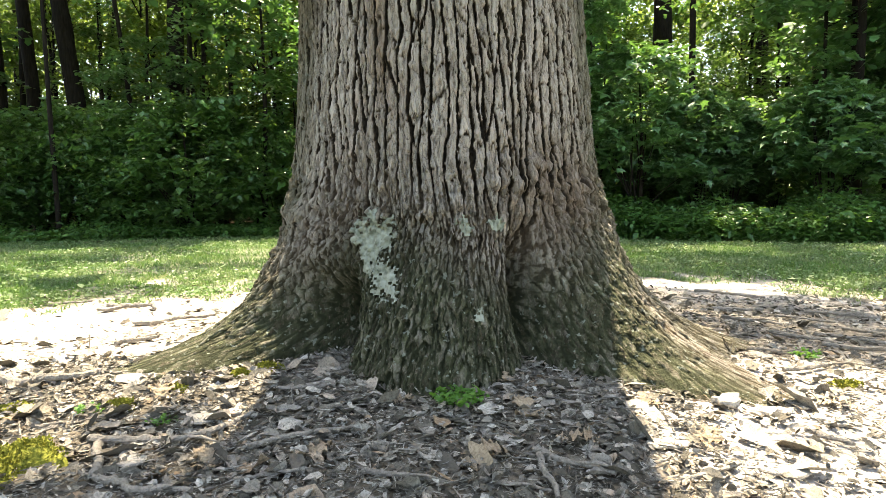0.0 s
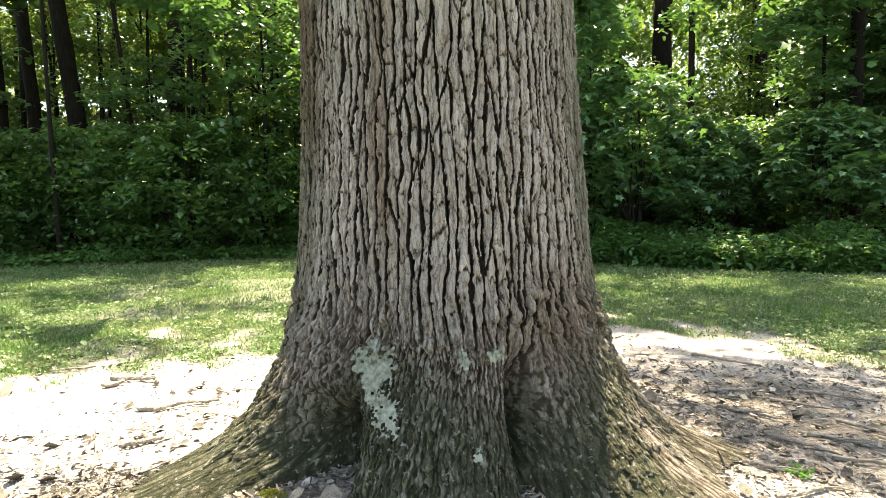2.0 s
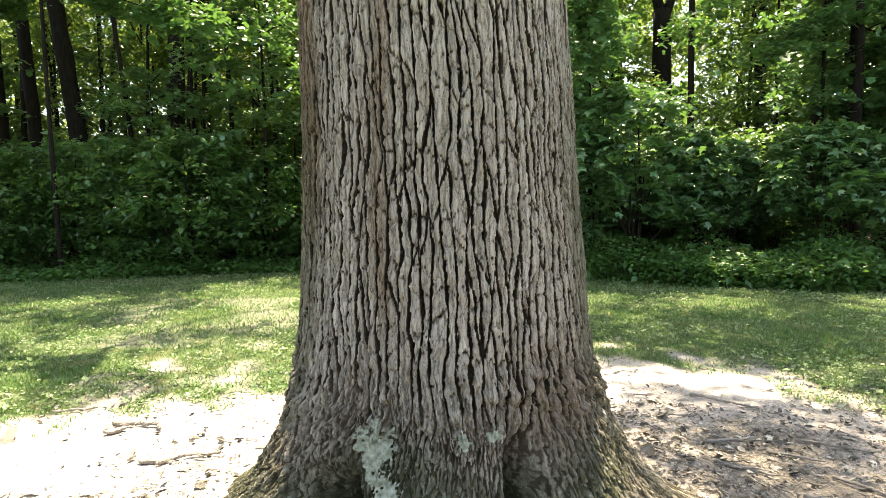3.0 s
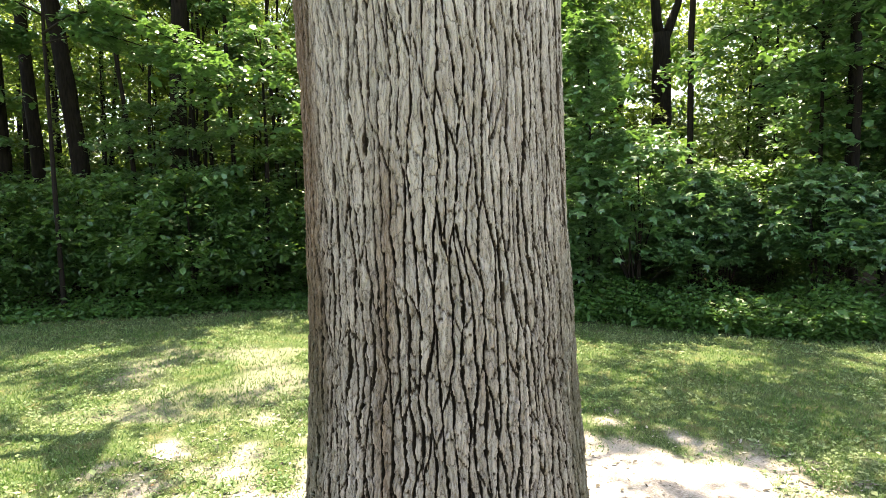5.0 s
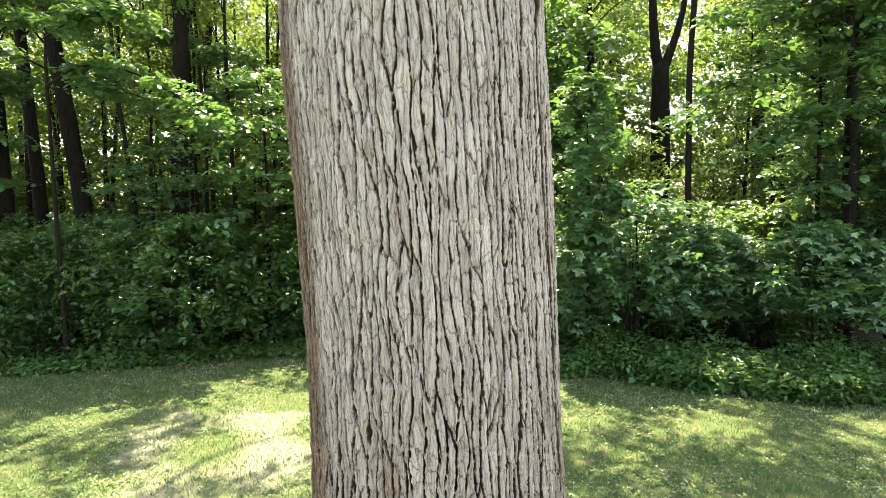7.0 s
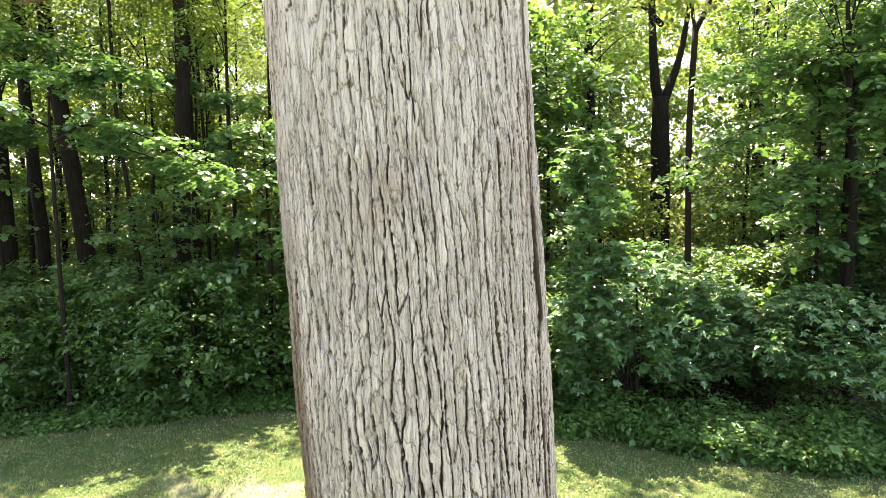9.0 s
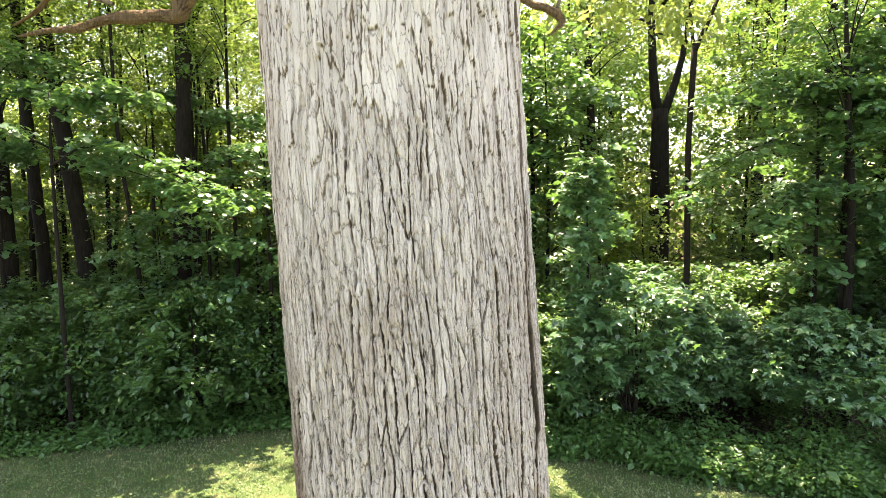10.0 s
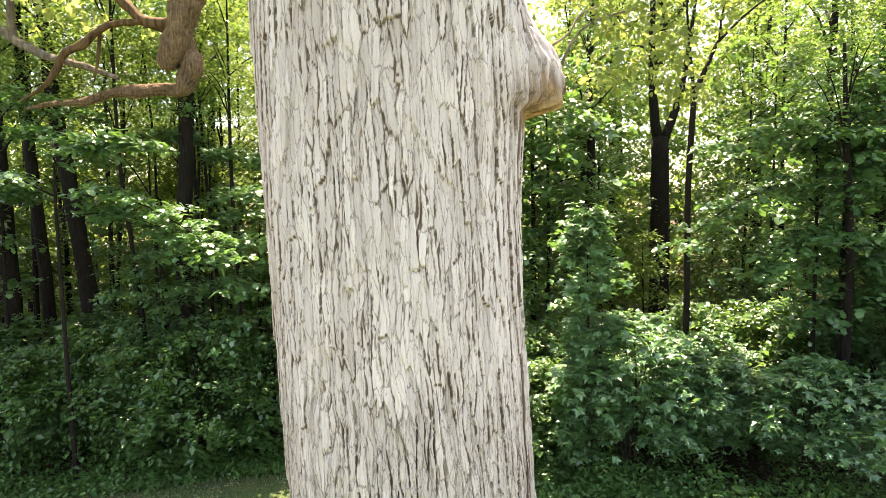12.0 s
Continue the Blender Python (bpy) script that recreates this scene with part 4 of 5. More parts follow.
m1 = place(tiered_maple(411, 6.8, 1.9, 80, 3.4, "young maple holding flat tiers of grey-green leaves"), -4.5, 14.6)
m2 = place(tiered_maple(412, 8.3, 1.8, 95, 3.4, "leafy maple with drooping tiers of bright leaves"), 8.9, 12.9)


def arching_maple(seed, base, stem, arms, per, label):
    """A young maple whose long arms carry flat, drooping sheets of leaves."""
    r = np.random.default_rng(seed)
    limbs, cs = [], []
    for pts, r0, wide in arms:
        limbs.append((pts, r0))
        ln = smooth_line(pts, 9)[2:]
        for p in ln:
            cs.append(np.stack([p[0] + r.normal(0, 0.22, 4), p[1] + r.normal(0, wide, 4), p[2] + r.normal(0.02, 0.09, 4)], -1))
    c = np.concatenate(cs)
    return place(woody("maple_tree", label, "tree", stem, [0.055, 0.045, 0.035, 0.012], limbs, sprays(c, 0.5, 0.035, per, r), 0.14, STAR, LEAF_MAPLE, BARK_WOOD, seed, 0.24), *base)


arching_maple(413, (-8.35, 12.6), [(0, 0, -0.1), (-0.05, 0, 3.0), (-0.1, 0.05, 6.0), (-0.1, 0.1, 7.6)],
              [([(-0.1, 0, 6.0), (1.0, -0.1, 6.5), (2.4, -0.4, 6.0), (3.7, -0.6, 5.2)], 0.03, 0.35), ([(-0.1, 0, 5.8), (0.9, 0.1, 6.05), (2.0, 0.1, 5.75), (3.0, 0.1, 5.35)], 0.022, 0.3),
               ([(-0.1, 0, 6.4), (-1.2, -0.2, 6.9), (-2.4, -0.3, 6.5), (-3.2, -0.4, 6.1)], 0.025, 0.35), ([(-0.1, 0, 7.0), (0.8, 0.2, 7.6), (1.7, 0.3, 7.5)], 0.02, 0.3)], 42, "young maple arching over the shrubs with drooping leaves")
arching_maple(416, (-11.4, 14.8), [(0, 0, -0.1), (0.05, 0, 3.0), (0.1, 0.05, 6.0), (0.1, 0.1, 9.2)],
              [([(0.1, 0, 7.4), (1.0, -0.2, 8.1), (1.9, -0.4, 8.0), (2.9, -0.5, 7.4)], 0.028, 0.35), ([(0.1, 0, 6.4), (-0.6, -0.3, 7.0), (-1.4, -0.5, 6.9), (-2.2, -0.6, 6.5)], 0.024, 0.3), ([(0.1, 0, 8.2), (0.7, 0.2, 8.9), (1.5, 0.3, 8.9), (2.3, 0.3, 8.5)], 0.022, 0.35),
               ([(0.1, 0, 6.0), (0.6, -0.3, 6.6), (1.1, -0.4, 6.5)], 0.018, 0.25)], 30, "young maple arching over the shrubs with drooping leaves")
arching_maple(414, (-6.9, 16.9), [(0, 0, -0.1), (0.05, 0, 3.0), (0.1, 0.05, 6.0), (0.1, 0.1, 8.4)],
              [([(0.1, 0, 5.9), (0.6, -0.3, 6.5), (1.3, -0.5, 6.6), (2.2, -0.6, 6.3)], 0.025, 0.22), ([(0.1, 0, 7.0), (0.5, -0.4, 7.5), (1.1, -0.9, 7.6), (1.9, -1.0, 7.3)], 0.02, 0.22), ([(0.1, 0, 7.8), (-0.5, -0.2, 8.2), (-1.2, -0.4, 8.1)], 0.018, 0.25)], 26, "young maple with thin sunlit tiers of glossy leaves")
arching_maple(415, (8.7, 13.4), [(0, 0, -0.1), (-0.03, 0, 3.0), (-0.05, 0.05, 6.0), (-0.1, 0.1, 7.6)],
              [([(0, 0, 6.0), (-1.0, -0.2, 6.5), (-2.2, -0.4, 6.1), (-3.3, -0.5, 5.3)], 0.03, 0.3), ([(0, 0, 5.2), (-0.6, -0.4, 5.4), (-1.3, -0.8, 5.0), (-1.8, -1.0, 4.6)], 0.022, 0.3), ([(0, 0, 4.6), (0.5, -0.6, 4.8), (0.9, -1.0, 4.6), (1.3, -1.3, 4.3)], 0.022, 0.35),
               ([(0, 0, 7.0), (-0.8, -0.3, 7.7), (-1.7, -0.5, 7.7), (-2.5, -0.6, 7.3)], 0.024, 0.35), ([(0, 0, 7.2), (0.7, -0.3, 7.7), (1.6, -0.5, 7.4)], 0.02, 0.35)], 30, "young maple arching over the shrubs with drooping leaves")
for x, y, rz, s, of in ((-7.5, 15.3, 75, 0.75, m1), (-2.4, 14.8, 120, 0.9, m1), (-12.9, 14.6, 215, 1.0, m1), (10.9, 11.9, 70, 1.0, m2), (9.7, 13.8, 130, 1.15, m2), (12.6, 14.0, 20, 1.25, m2), (3.0, 19.2, 60, 1.6, m1), (11.6, 15.2, 170, 1.4, m1), (1.2, 15.8, 30, 0.9, m1)):
    again(of, x, y, rz, s)
for x, y, rz, s, of in ((1.7, 14.4, 15, 1.0, s3), (0.8, 15.2, 95, 1.1, s3), (2.6, 15.0, 185, 1.0, s3), (-0.8, 15.0, 250, 1.0, s3)):
    again(of, x, y, rz, s)


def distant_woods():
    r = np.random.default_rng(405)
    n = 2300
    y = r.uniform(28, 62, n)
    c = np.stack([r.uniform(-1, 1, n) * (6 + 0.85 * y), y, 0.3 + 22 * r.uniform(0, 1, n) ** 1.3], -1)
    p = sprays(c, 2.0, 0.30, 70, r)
    # brightness of the sunlit background comes partly from this leaf's colour
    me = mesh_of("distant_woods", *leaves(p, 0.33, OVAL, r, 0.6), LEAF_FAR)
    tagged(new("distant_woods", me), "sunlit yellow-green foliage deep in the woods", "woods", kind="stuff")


distant_woods()


def low_growth():
    r = np.random.default_rng(301)
    n = 64000
    x = r.uniform(-15, 13, n)
    x = np.where((r.uniform(0, 1, n) < 0.35) & (x < 0), r.uniform(1.5, 10, n), x)
    y = lawn_edge(x) + r.gamma(1.6, 0.55, n) - 0.15 + 0.25 * wave(x, x * 0, 1.5, 9)
    z = ground_z(x, y) + r.uniform(0.05, 1, n) * (0.20 + 0.24 * step(-0.5, 1.5, x) + (0.16 + 0.2 * step(-0.5, 1.5, x)) * np.clip(y - lawn_edge(x), 0, 1.2)) * (1 + 0.4 * wave(x, y, 2.0, 10))
    me = mesh_of("undergrowth", *leaves(np.stack([x, y, z], -1), 0.078, OVAL, r, 0.38, 0.15, 0.4), LEAF_HERB)
    tagged(new("undergrowth", me), "low leafy undergrowth along the edge of the lawn", "undergrowth", kind="stuff")


low_growth()


def lawn():
    r = np.random.default_rng(302)
    n = 170000
    y = 3.0 + 10.5 * r.uniform(0, 1, n) ** 1.15
    x = r.uniform(-1, 1, n) * (1.0 + 0.82 * y)
    keep = (r.uniform(0, 1, n) < turf_share(x, y) * (0.75 + 0.35 * wave(x, y, 2.2, 12))) & (y < lawn_edge(x) + 0.4)
    x, y = x[keep], y[keep]
    n = len(x)
    a, h, w = r.uniform(0, 2 * np.pi, n), 0.034 * np.exp(r.normal(0, 0.35, n)), 0.0035 + 0.0005 * y
    lean = r.normal(0, 0.5, (n, 2)) * h[:, None]
    z = ground_z(x, y)
    dx, dy = np.cos(a) * w, np.sin(a) * w
    v = np.stack([np.stack([x - dx, y - dy, z - 0.004], -1), np.stack([x + dx, y + dy, z - 0.004], -1), np.stack([x + lean[:, 0], y + lean[:, 1], z + h], -1)], 1).reshape(-1, 3)
    me = mesh_of("grass", v, np.arange(3 * n).reshape(-1, 3), GRASS)
    tagged(new("grass", me), "short lawn grass, thin towards the bare soil", "grass", kind="stuff")

    n = 60000
    y = 3.0 + 10.5 * r.uniform(0, 1, n) ** 1.15
    x = r.uniform(-1, 1, n) * (1.0 + 0.82 * y)
    keep = (r.uniform(0, 1, n) < turf_share(x, y) * (0.55 + 0.6 * wave(x, y, 1.6, 13))) & (y < lawn_edge(x) + 0.4)
    x, y = x[keep], y[keep]
    p = np.stack([x, y, ground_z(x, y) + r.uniform(0.012, 0.045, len(x))], -1)
    me = mesh_of("clover", *leaves(p, 0.036, OVAL, r, 0.3, 0.0), CLOVER)
    tagged(new("clover", me), "low clover and weeds among the lawn grass", "clover", kind="stuff")


lawn()


# ---- the oak's limbs ----
def limb(points, radii, n, name, mat, parent, label="", seed=0):
    ln = smooth_line(points, n)
    rad = np.interp(np.linspace(0, 1, n), np.linspace(0, 1, len(radii)), radii)
    if name == "limb" and max(radii[:3]) < 0.3 and len(points) > 4:
        v, f, fields = bark_tube(points, radii, 300, 48, seed, *((0.5, 0.1) if mat is BARK else (0.3, 0.12)))
        return part(name, mesh_of(name, v, f, mat, True, fields), parent, label)
    if name == "branch" and max(radii) < 0.2 and abs(points[0][1] - 8.5) < 0.3:
        v, f, fields = bark_tube(points, radii, 140, 20, seed)
        return part(name, mesh_of(name, v, f, mat, True, fields), parent, label)
    return part(name, mesh_of(name, *tube(ln + np.random.default_rng(seed).normal(0, 0.16, ln.shape) * rad[:, None], rad * np.random.default_rng(seed + 9).uniform(0.82, 1.18, n), 14, 0.09, seed), mat, True), parent, label)


limb([(-0.3, 2.9, 7.6), (0.1, 6.0, 11.5), (0.0, 10.5, 14.0), (-1.6, 13.4, 14.2), (-3.2, 12.4, 13.2), (-3.7, 10.0, 11.2)], [0.14, 0.05, 0.035, 0.035, 0.035, 0.05], 40, "branch", BARK_LIMB, oak, "", 49)
left_limb = limb([(-3.68, 9.9, 11.1), (-3.60, 9.2, 10.4), (-3.58, 8.7, 9.8), (-3.58, 8.55, 9.35), (-3.66, 8.5, 8.95), (-3.80, 8.45, 8.55), (-3.90, 8.43, 8.28), (-3.94, 8.42, 8.17), (-3.96, 8.42, 8.12)],
                 [0.06, 0.14, 0.23, 0.235, 0.22, 0.19, 0.165, 0.12, 0.03], 60, "limb", BARK_TAN, oak, "thick brown limb hanging down to a broken end", 51)
limb([(-3.84, 8.6, 8.95), (-3.70, 8.58, 8.62), (-3.66, 8.55, 8.42), (-3.60, 8.52, 8.22), (-3.68, 8.5, 7.98), (-3.76, 8.5, 7.86), (-4.02, 8.5, 7.86), (-4.35, 8.5, 7.84), (-4.75, 8.5, 7.81), (-5.2, 8.5, 7.69), (-5.65, 8.55, 7.68), (-6.1, 8.6, 7.62)],
     [0.08, 0.10, 0.125, 0.155, 0.135, 0.115, 0.085, 0.095, 0.065, 0.06, 0.04, 0.02], 40, "limb", BARK_TAN, left_limb, "knotted brown side limb bent at an elbow", 50)
limb([(-3.70, 8.47, 8.72), (-4.0, 8.44, 8.74), (-4.25, 8.42, 8.82), (-4.45, 8.4, 9.02), (-4.62, 8.4, 9.2), (-4.9, 8.4, 9.45)], [0.13, 0.10, 0.07, 0.075, 0.065, 0.04], 20, "branch", BARK_LIMB, left_limb, "", 52)
limb([(-4.15, 8.42, 8.78), (-4.6, 8.36, 8.74), (-4.87, 8.33, 8.6), (-5.02, 8.3, 8.45), (-5.3, 8.3, 8.32), (-5.42, 8.3, 8.1), (-5.6, 8.3, 7.88), (-5.95, 8.3, 7.68)], [0.05, 0.045, 0.05, 0.06, 0.05, 0.045, 0.035, 0.015], 26, "branch", BARK_LIMB, left_limb, "", 53)
limb([(-6.9, 8.7, 9.1), (-6.4, 8.6, 8.75), (-5.85, 8.5, 8.42), (-5.45, 8.5, 8.28), (-5.1, 8.5, 8.18), (-4.65, 8.5, 8.02)], [0.05, 0.06, 0.06, 0.055, 0.05, 0.03], 26, "branch", BARK_TWIG, left_limb, "", 54)
limb([(-6.2, 8.6, 8.65), (-6.15, 8.5, 9.0), (-6.05, 8.5, 9.6)], [0.06, 0.05, 0.03], 8, "branch", BARK_TWIG, left_limb, "", 55)
limb([(-4.86, 8.45, 8.65), (-4.9, 8.45, 8.35), (-4.95, 8.4, 7.95)], [0.03, 0.025, 0.01], 8, "branch", BARK_LIMB, left_limb, "", 56)

right_limb = limb([(0.1, 2.9, 7.5), (0.3, 5.0, 8.6), (0.55, 7.5, 9.2), (0.86, 9.0, 8.88), (1.04, 9.2, 8.56), (1.22, 9.2, 8.33), (1.40, 9.2, 8.20), (1.60, 9.2, 8.14), (1.80, 9.2, 8.04), (1.87, 9.2, 7.92), (1.76, 9.2, 7.80), (1.64, 9.2, 7.70)],
                  [0.13, 0.10, 0.08, 0.075, 0.075, 0.08, 0.06, 0.065, 0.07, 0.05, 0.025, 0.01], 60, "limb", BARK_TAN, oak, "bent brown limb drooping towards the woods", 57)
limb([(1.78, 9.2, 8.08), (1.88, 9.22, 8.40), (2.06, 9.25, 8.73), (2.34, 9.3, 8.97), (2.9, 9.5, 9.2), (3.5, 9.7, 9.25)], [0.028, 0.022, 0.02, 0.018, 0.014, 0.006], 24, "branch", BARK_TWIG, right_limb, "", 59)
limb([(0.43, 2.42, 6.86), (0.52, 2.44, 6.93), (0.56, 2.46, 7.0), (0.64, 2.5, 7.05)], [0.006, 0.005, 0.004, 0.002], 10, "twig", BARK_TWIG, oak, "thin bare twig on the stub of a lost limb", 58)
limb([(0.55, 7.5, 9.2), (1.1, 8.4, 9.9), (2.2, 9.2, 10.3), (3.8, 9.9, 10.0)], [0.06, 0.05, 0.035, 0.015], 14, "branch", BARK_LIMB, right_limb, "", 60)

for k, (pts, r0) in enumerate((([(-0.3, 2.45, 8.3), (-0.5, 2.2, 10.0), (-1.4, 1.2, 12.0), (-2.6, -0.4, 13.5)], 0.36), ([(-0.2, 2.5, 8.3), (0.4, 2.4, 10.0), (1.8, 1.6, 11.8), (3.6, 0.6, 13.0)], 0.32),
                               ([(-0.3, 2.5, 8.2), (-0.2, 2.7, 10.5), (0.1, 2.6, 13.0), (0.3, 2.2, 15.5)], 0.34), ([(-0.5, 2.4, 8.4), (-2.2, 1.8, 9.8), (-4.2, 0.6, 11.0), (-5.6, -0.6, 11.6)], 0.24))):
    limb(pts, [r0, r0 * 0.8, r0 * 0.55, r0 * 0.2], 18, "limb", BARK_LIMB, oak, "", 61 + k)


def oak_leaves():
    r = np.random.default_rng(71)
    right = np.stack([r.uniform(2.0, 4.7, 40), r.uniform(9.2, 10.6, 40), r.uniform(8.1, 10.2, 40)], -1)
    right[:, 2] += 0.12 * (3.4 - right[:, 0])
    left = np.stack([r.uniform(-7.0, -5.0, 14), r.uniform(8.0, 9.2, 14), r.uniform(9.0, 10.2, 14)], -1)
    top = np.stack([r.normal(-0.8, 3.2, 45), r.normal(-0.6, 1.5, 45), r.normal(12.4, 1.3, 45)], -1)
    # leaf sprays added out of view over the lawn to shade it, with wide gaps
    n = 1850
    far = np.stack([r.uniform(-11, 11, n), r.uniform(4.8, 16, n), r.uniform(12.0, 14.5, n)], -1)
    gx, gy = far[:, 0] - far[:, 2] * SUN.x / SUN.z, far[:, 1] - far[:, 2] * SUN.y / SUN.z
    gap = 1.1 + 0.8 * wave(gx, gy, 1.7, 91) + 0.3 * (gx > 1.1)
    w2, w3 = 0.25 * wave(gx, gy, 5, 92), 0.4 * wave(gx, gy, 4, 93)
    # sunlit patches on the lawn
    gap = gap - 1.8 * ((gx > -3.7 + w2) & (gx < -1.3 - 0.2 * (gy - 7)) & (gy > 7.1) & (gy < 9.4 + w3))
    gap = gap - 1.1 * ((gx > -4.5) & (gx < -2.7) & (gy > 5.5) & (gy < 6.8)) - 0.8 * ((gx > 1.0) & (gy > 4.3) & (gy < 5.3))
    gap = gap - 0.35 * ((gx > -6) & (gx < -0.8) & (gy > 5.5) & (gy < 12.5)) - 0.35 * ((gx < -2.2) & (gx > -5) & (gy > 4.5) & (gy < 5.8))
    gap = gap - 1.2 * ((gx > 1.3) & (gx < 2.5) & (gy > 7.2) & (gy < 9.2))
    gap = gap - 0.3 * ((gx > -8) & (gx < -3.7) & (gy > 7.0) & (gy < 9.4))
    # bare soil in full sun on both sides of the trunk
    gap = gap - 2 * ((gx > -5) & (gx < 0.9) & (gy < np.where(gx < -2.2, 4.5, 5.6)) & (gy > np.where(gx < -0.6, 2.3, 0)))
    gap = gap - 2 * ((gx > 0.4) & (gy < 2.4)) - 0.9 * ((gx < -0.4) & (gx > -2.2) & (gy < 2.6))
    # light on the shrubs, shade on the low growth before them
    gap = gap - np.where(gx < -3, 0.15, 0.5) * (gy > 9.6) - 1.9 * ((gx > 1.9) & (gx < 4.5) & (gy > 9.5) & (gy < 12.4))
    gap = gap - 0.55 * ((gx > 3.5) & (gy > 10.1) & (gy < 12.6)) - 0.9 * ((gx > 6.0) & (gy > 9.6) & (gy < 12.8)) - 0.4 * ((gx < -3) & (gy > 9.3) & (gy < 11)) - 0.35 * ((gx < -2.5) & (gy > 8.6))
    gap = gap + 0.45 * ((gx > 2.6) & (gy > 8.2) & (gy < 10.1))
    far = far[(r.uniform(0, 1, n) < gap) & (gy > 1.0)]
    part("crown", mesh_of("crown", *leaves(sprays(far, 0.55, 0.15, 34, r), 0.15, OVAL, r, 0.5, 0.4), LEAF_OAK), oak, "unseen leaf sprays added over the lawn for dappled shade")
    p = np.concatenate([sprays(right, 0.5, 0.10, 34, r), sprays(left, 0.5, 0.10, 26, r), sprays(top[top[:, 1] < 2.4], 0.7, 0.15, 40, r)])
    part("crown", mesh_of("crown", *leaves(p, 0.10, STAR, r, 0.55, 0.5), LEAF_OAK), oak, "yellow-green oak leaves")


oak_leaves()


# ---- on the soil ----
def stuff(name, label, category, me):
    return tagged(new(name, me), label, category, kind="stuff")


CHIP = (np.array([(-0.5, -0.15, 0), (0.1, -0.22, 0.03), (0.5, -0.08, 0), (0.42, 0.16, 0.02), (-0.1, 0.2, 0.05), (-0.46, 0.1, 0.01), (0, 0, 0.09)]), np.array([(0, 1, 6), (1, 2, 6), (2, 3, 6), (3, 4, 6), (4, 5, 6), (5, 0, 6)]))
CURL = (np.array([(0, -0.5, 0.10), (0.26, -0.2, 0.16), (0.30, 0.2, 0.12), (0, 0.5, 0.04), (-0.28, 0.2, 0.2), (-0.24, -0.2, 0.08), (0, 0, -0.03)]), np.array([(0, 1, 6), (1, 2, 6), (2, 3, 6), (3, 4, 6), (4, 5, 6), (5, 0, 6)]))
TWIG = (np.array([(0, -0.5, 0.03), (0.028, -0.1, 0.0), (-0.028, -0.1, 0.0), (0.0, -0.05, 0.06), (0.06, 0.5, 0.03)]), np.array([(0, 2, 3), (0, 3, 1), (1, 3, 4), (3, 2, 4), (1, 4, 2), (0, 1, 2)]))


def shaded(x, y):
    """Thick litter in front of the trunk and under the twigs, thin on the open bare soil."""
    # dark pieces are kept off the sunlit soil, which brightens its colour
    open_soil = (x < -0.7) & (y > 2.5) | (np.abs(x) < 3) & (y > 4.2)
    return (0.6 + 0.5 * wave(x, y, 2.6, 15) + 0.5 * (y < 2.3)) * np.where(open_soil, 0.24, 1) * np.where((x > 0.6) & (y < 2.3), 0.16, 1)


# more pale chips in the sun patches: sunlight put into the litter's colour
def sunlit_pale(x, y):
    return 0.13 + 0.12 * wave(x, y, 3.1, 16) + 0.75 * ((x > 0.55) & (y < 2.4)) + 0.2 * (y > 2.6)


def scatter(n, r, near, reach, power, lift, where):
    a, q = r.uniform(-np.pi, np.pi, n), near + reach * r.uniform(0, 1, n) ** power
    x, y = AXIS[0] + q * np.sin(a), AXIS[1] - q * np.cos(a)
    ok = r.uniform(0, 1, n) < where(x, y)
    x, y = x[ok], y[ok]
    return np.stack([x, y, ground_z(x, y) + r.uniform(0, lift, len(x))], -1)


def litter():
    r = np.random.default_rng(303)
    for name, label, shape, n, size, mat, tilt, spread in (("leaf_litter", "dry broken leaves on the bare soil", CURL, 40000, 0.019, LITTER, 0.38, 0.6), ("bark_litter", "weathered bark flakes on the bare soil", CHIP, 40000, 0.017, LITTER, 0.25, 0.65),
                                                           ("twig_litter", "fine dead twigs on the bare soil", TWIG, 8000, 0.085, DEAD_WOOD, 0.12, 0.3), ("pale_litter", "pale bark chips, densest where the soil is sunlit", CHIP, 14000, 0.020, PALE_CHIP, 0.25, 0.5)):
        p = scatter(n, r, 0.55, 3.5, 0.95, 0.014, sunlit_pale if mat is PALE_CHIP else shaded)
        stuff(name, label, "leaf litter", mesh_of(name, *leaves(p, size, shape, r, tilt, 0.0, spread), mat, True))


litter()


def fine_litter():
    """Crumbs of leaf and bark close round the front of the tree."""
    r = np.random.default_rng(304)
    n = 26000
    x, y = r.uniform(-1.7, 0.75, n), 1.05 + 1.35 * r.uniform(0, 1, n) ** 1.2
    x = np.where(r.uniform(0, 1, n) < 0.12, r.uniform(0.7, 1.8, n), x)
    p = np.stack([x, y, ground_z(x, y) + r.uniform(0.002, 0.02, n)], -1)
    k = n // 2
    me = mesh_of("crumbled_litter", *joined([leaves(p[:k], 0.012, CURL, r, 0.5, 0.0, 0.6), leaves(p[k:], 0.032, TWIG, r, 0.1, 0.0, 0.3)]), LITTER)
    stuff("crumbled_litter", "crumbs of dead leaves, bark and twigs on the soil", "leaf litter", me)


fine_litter()


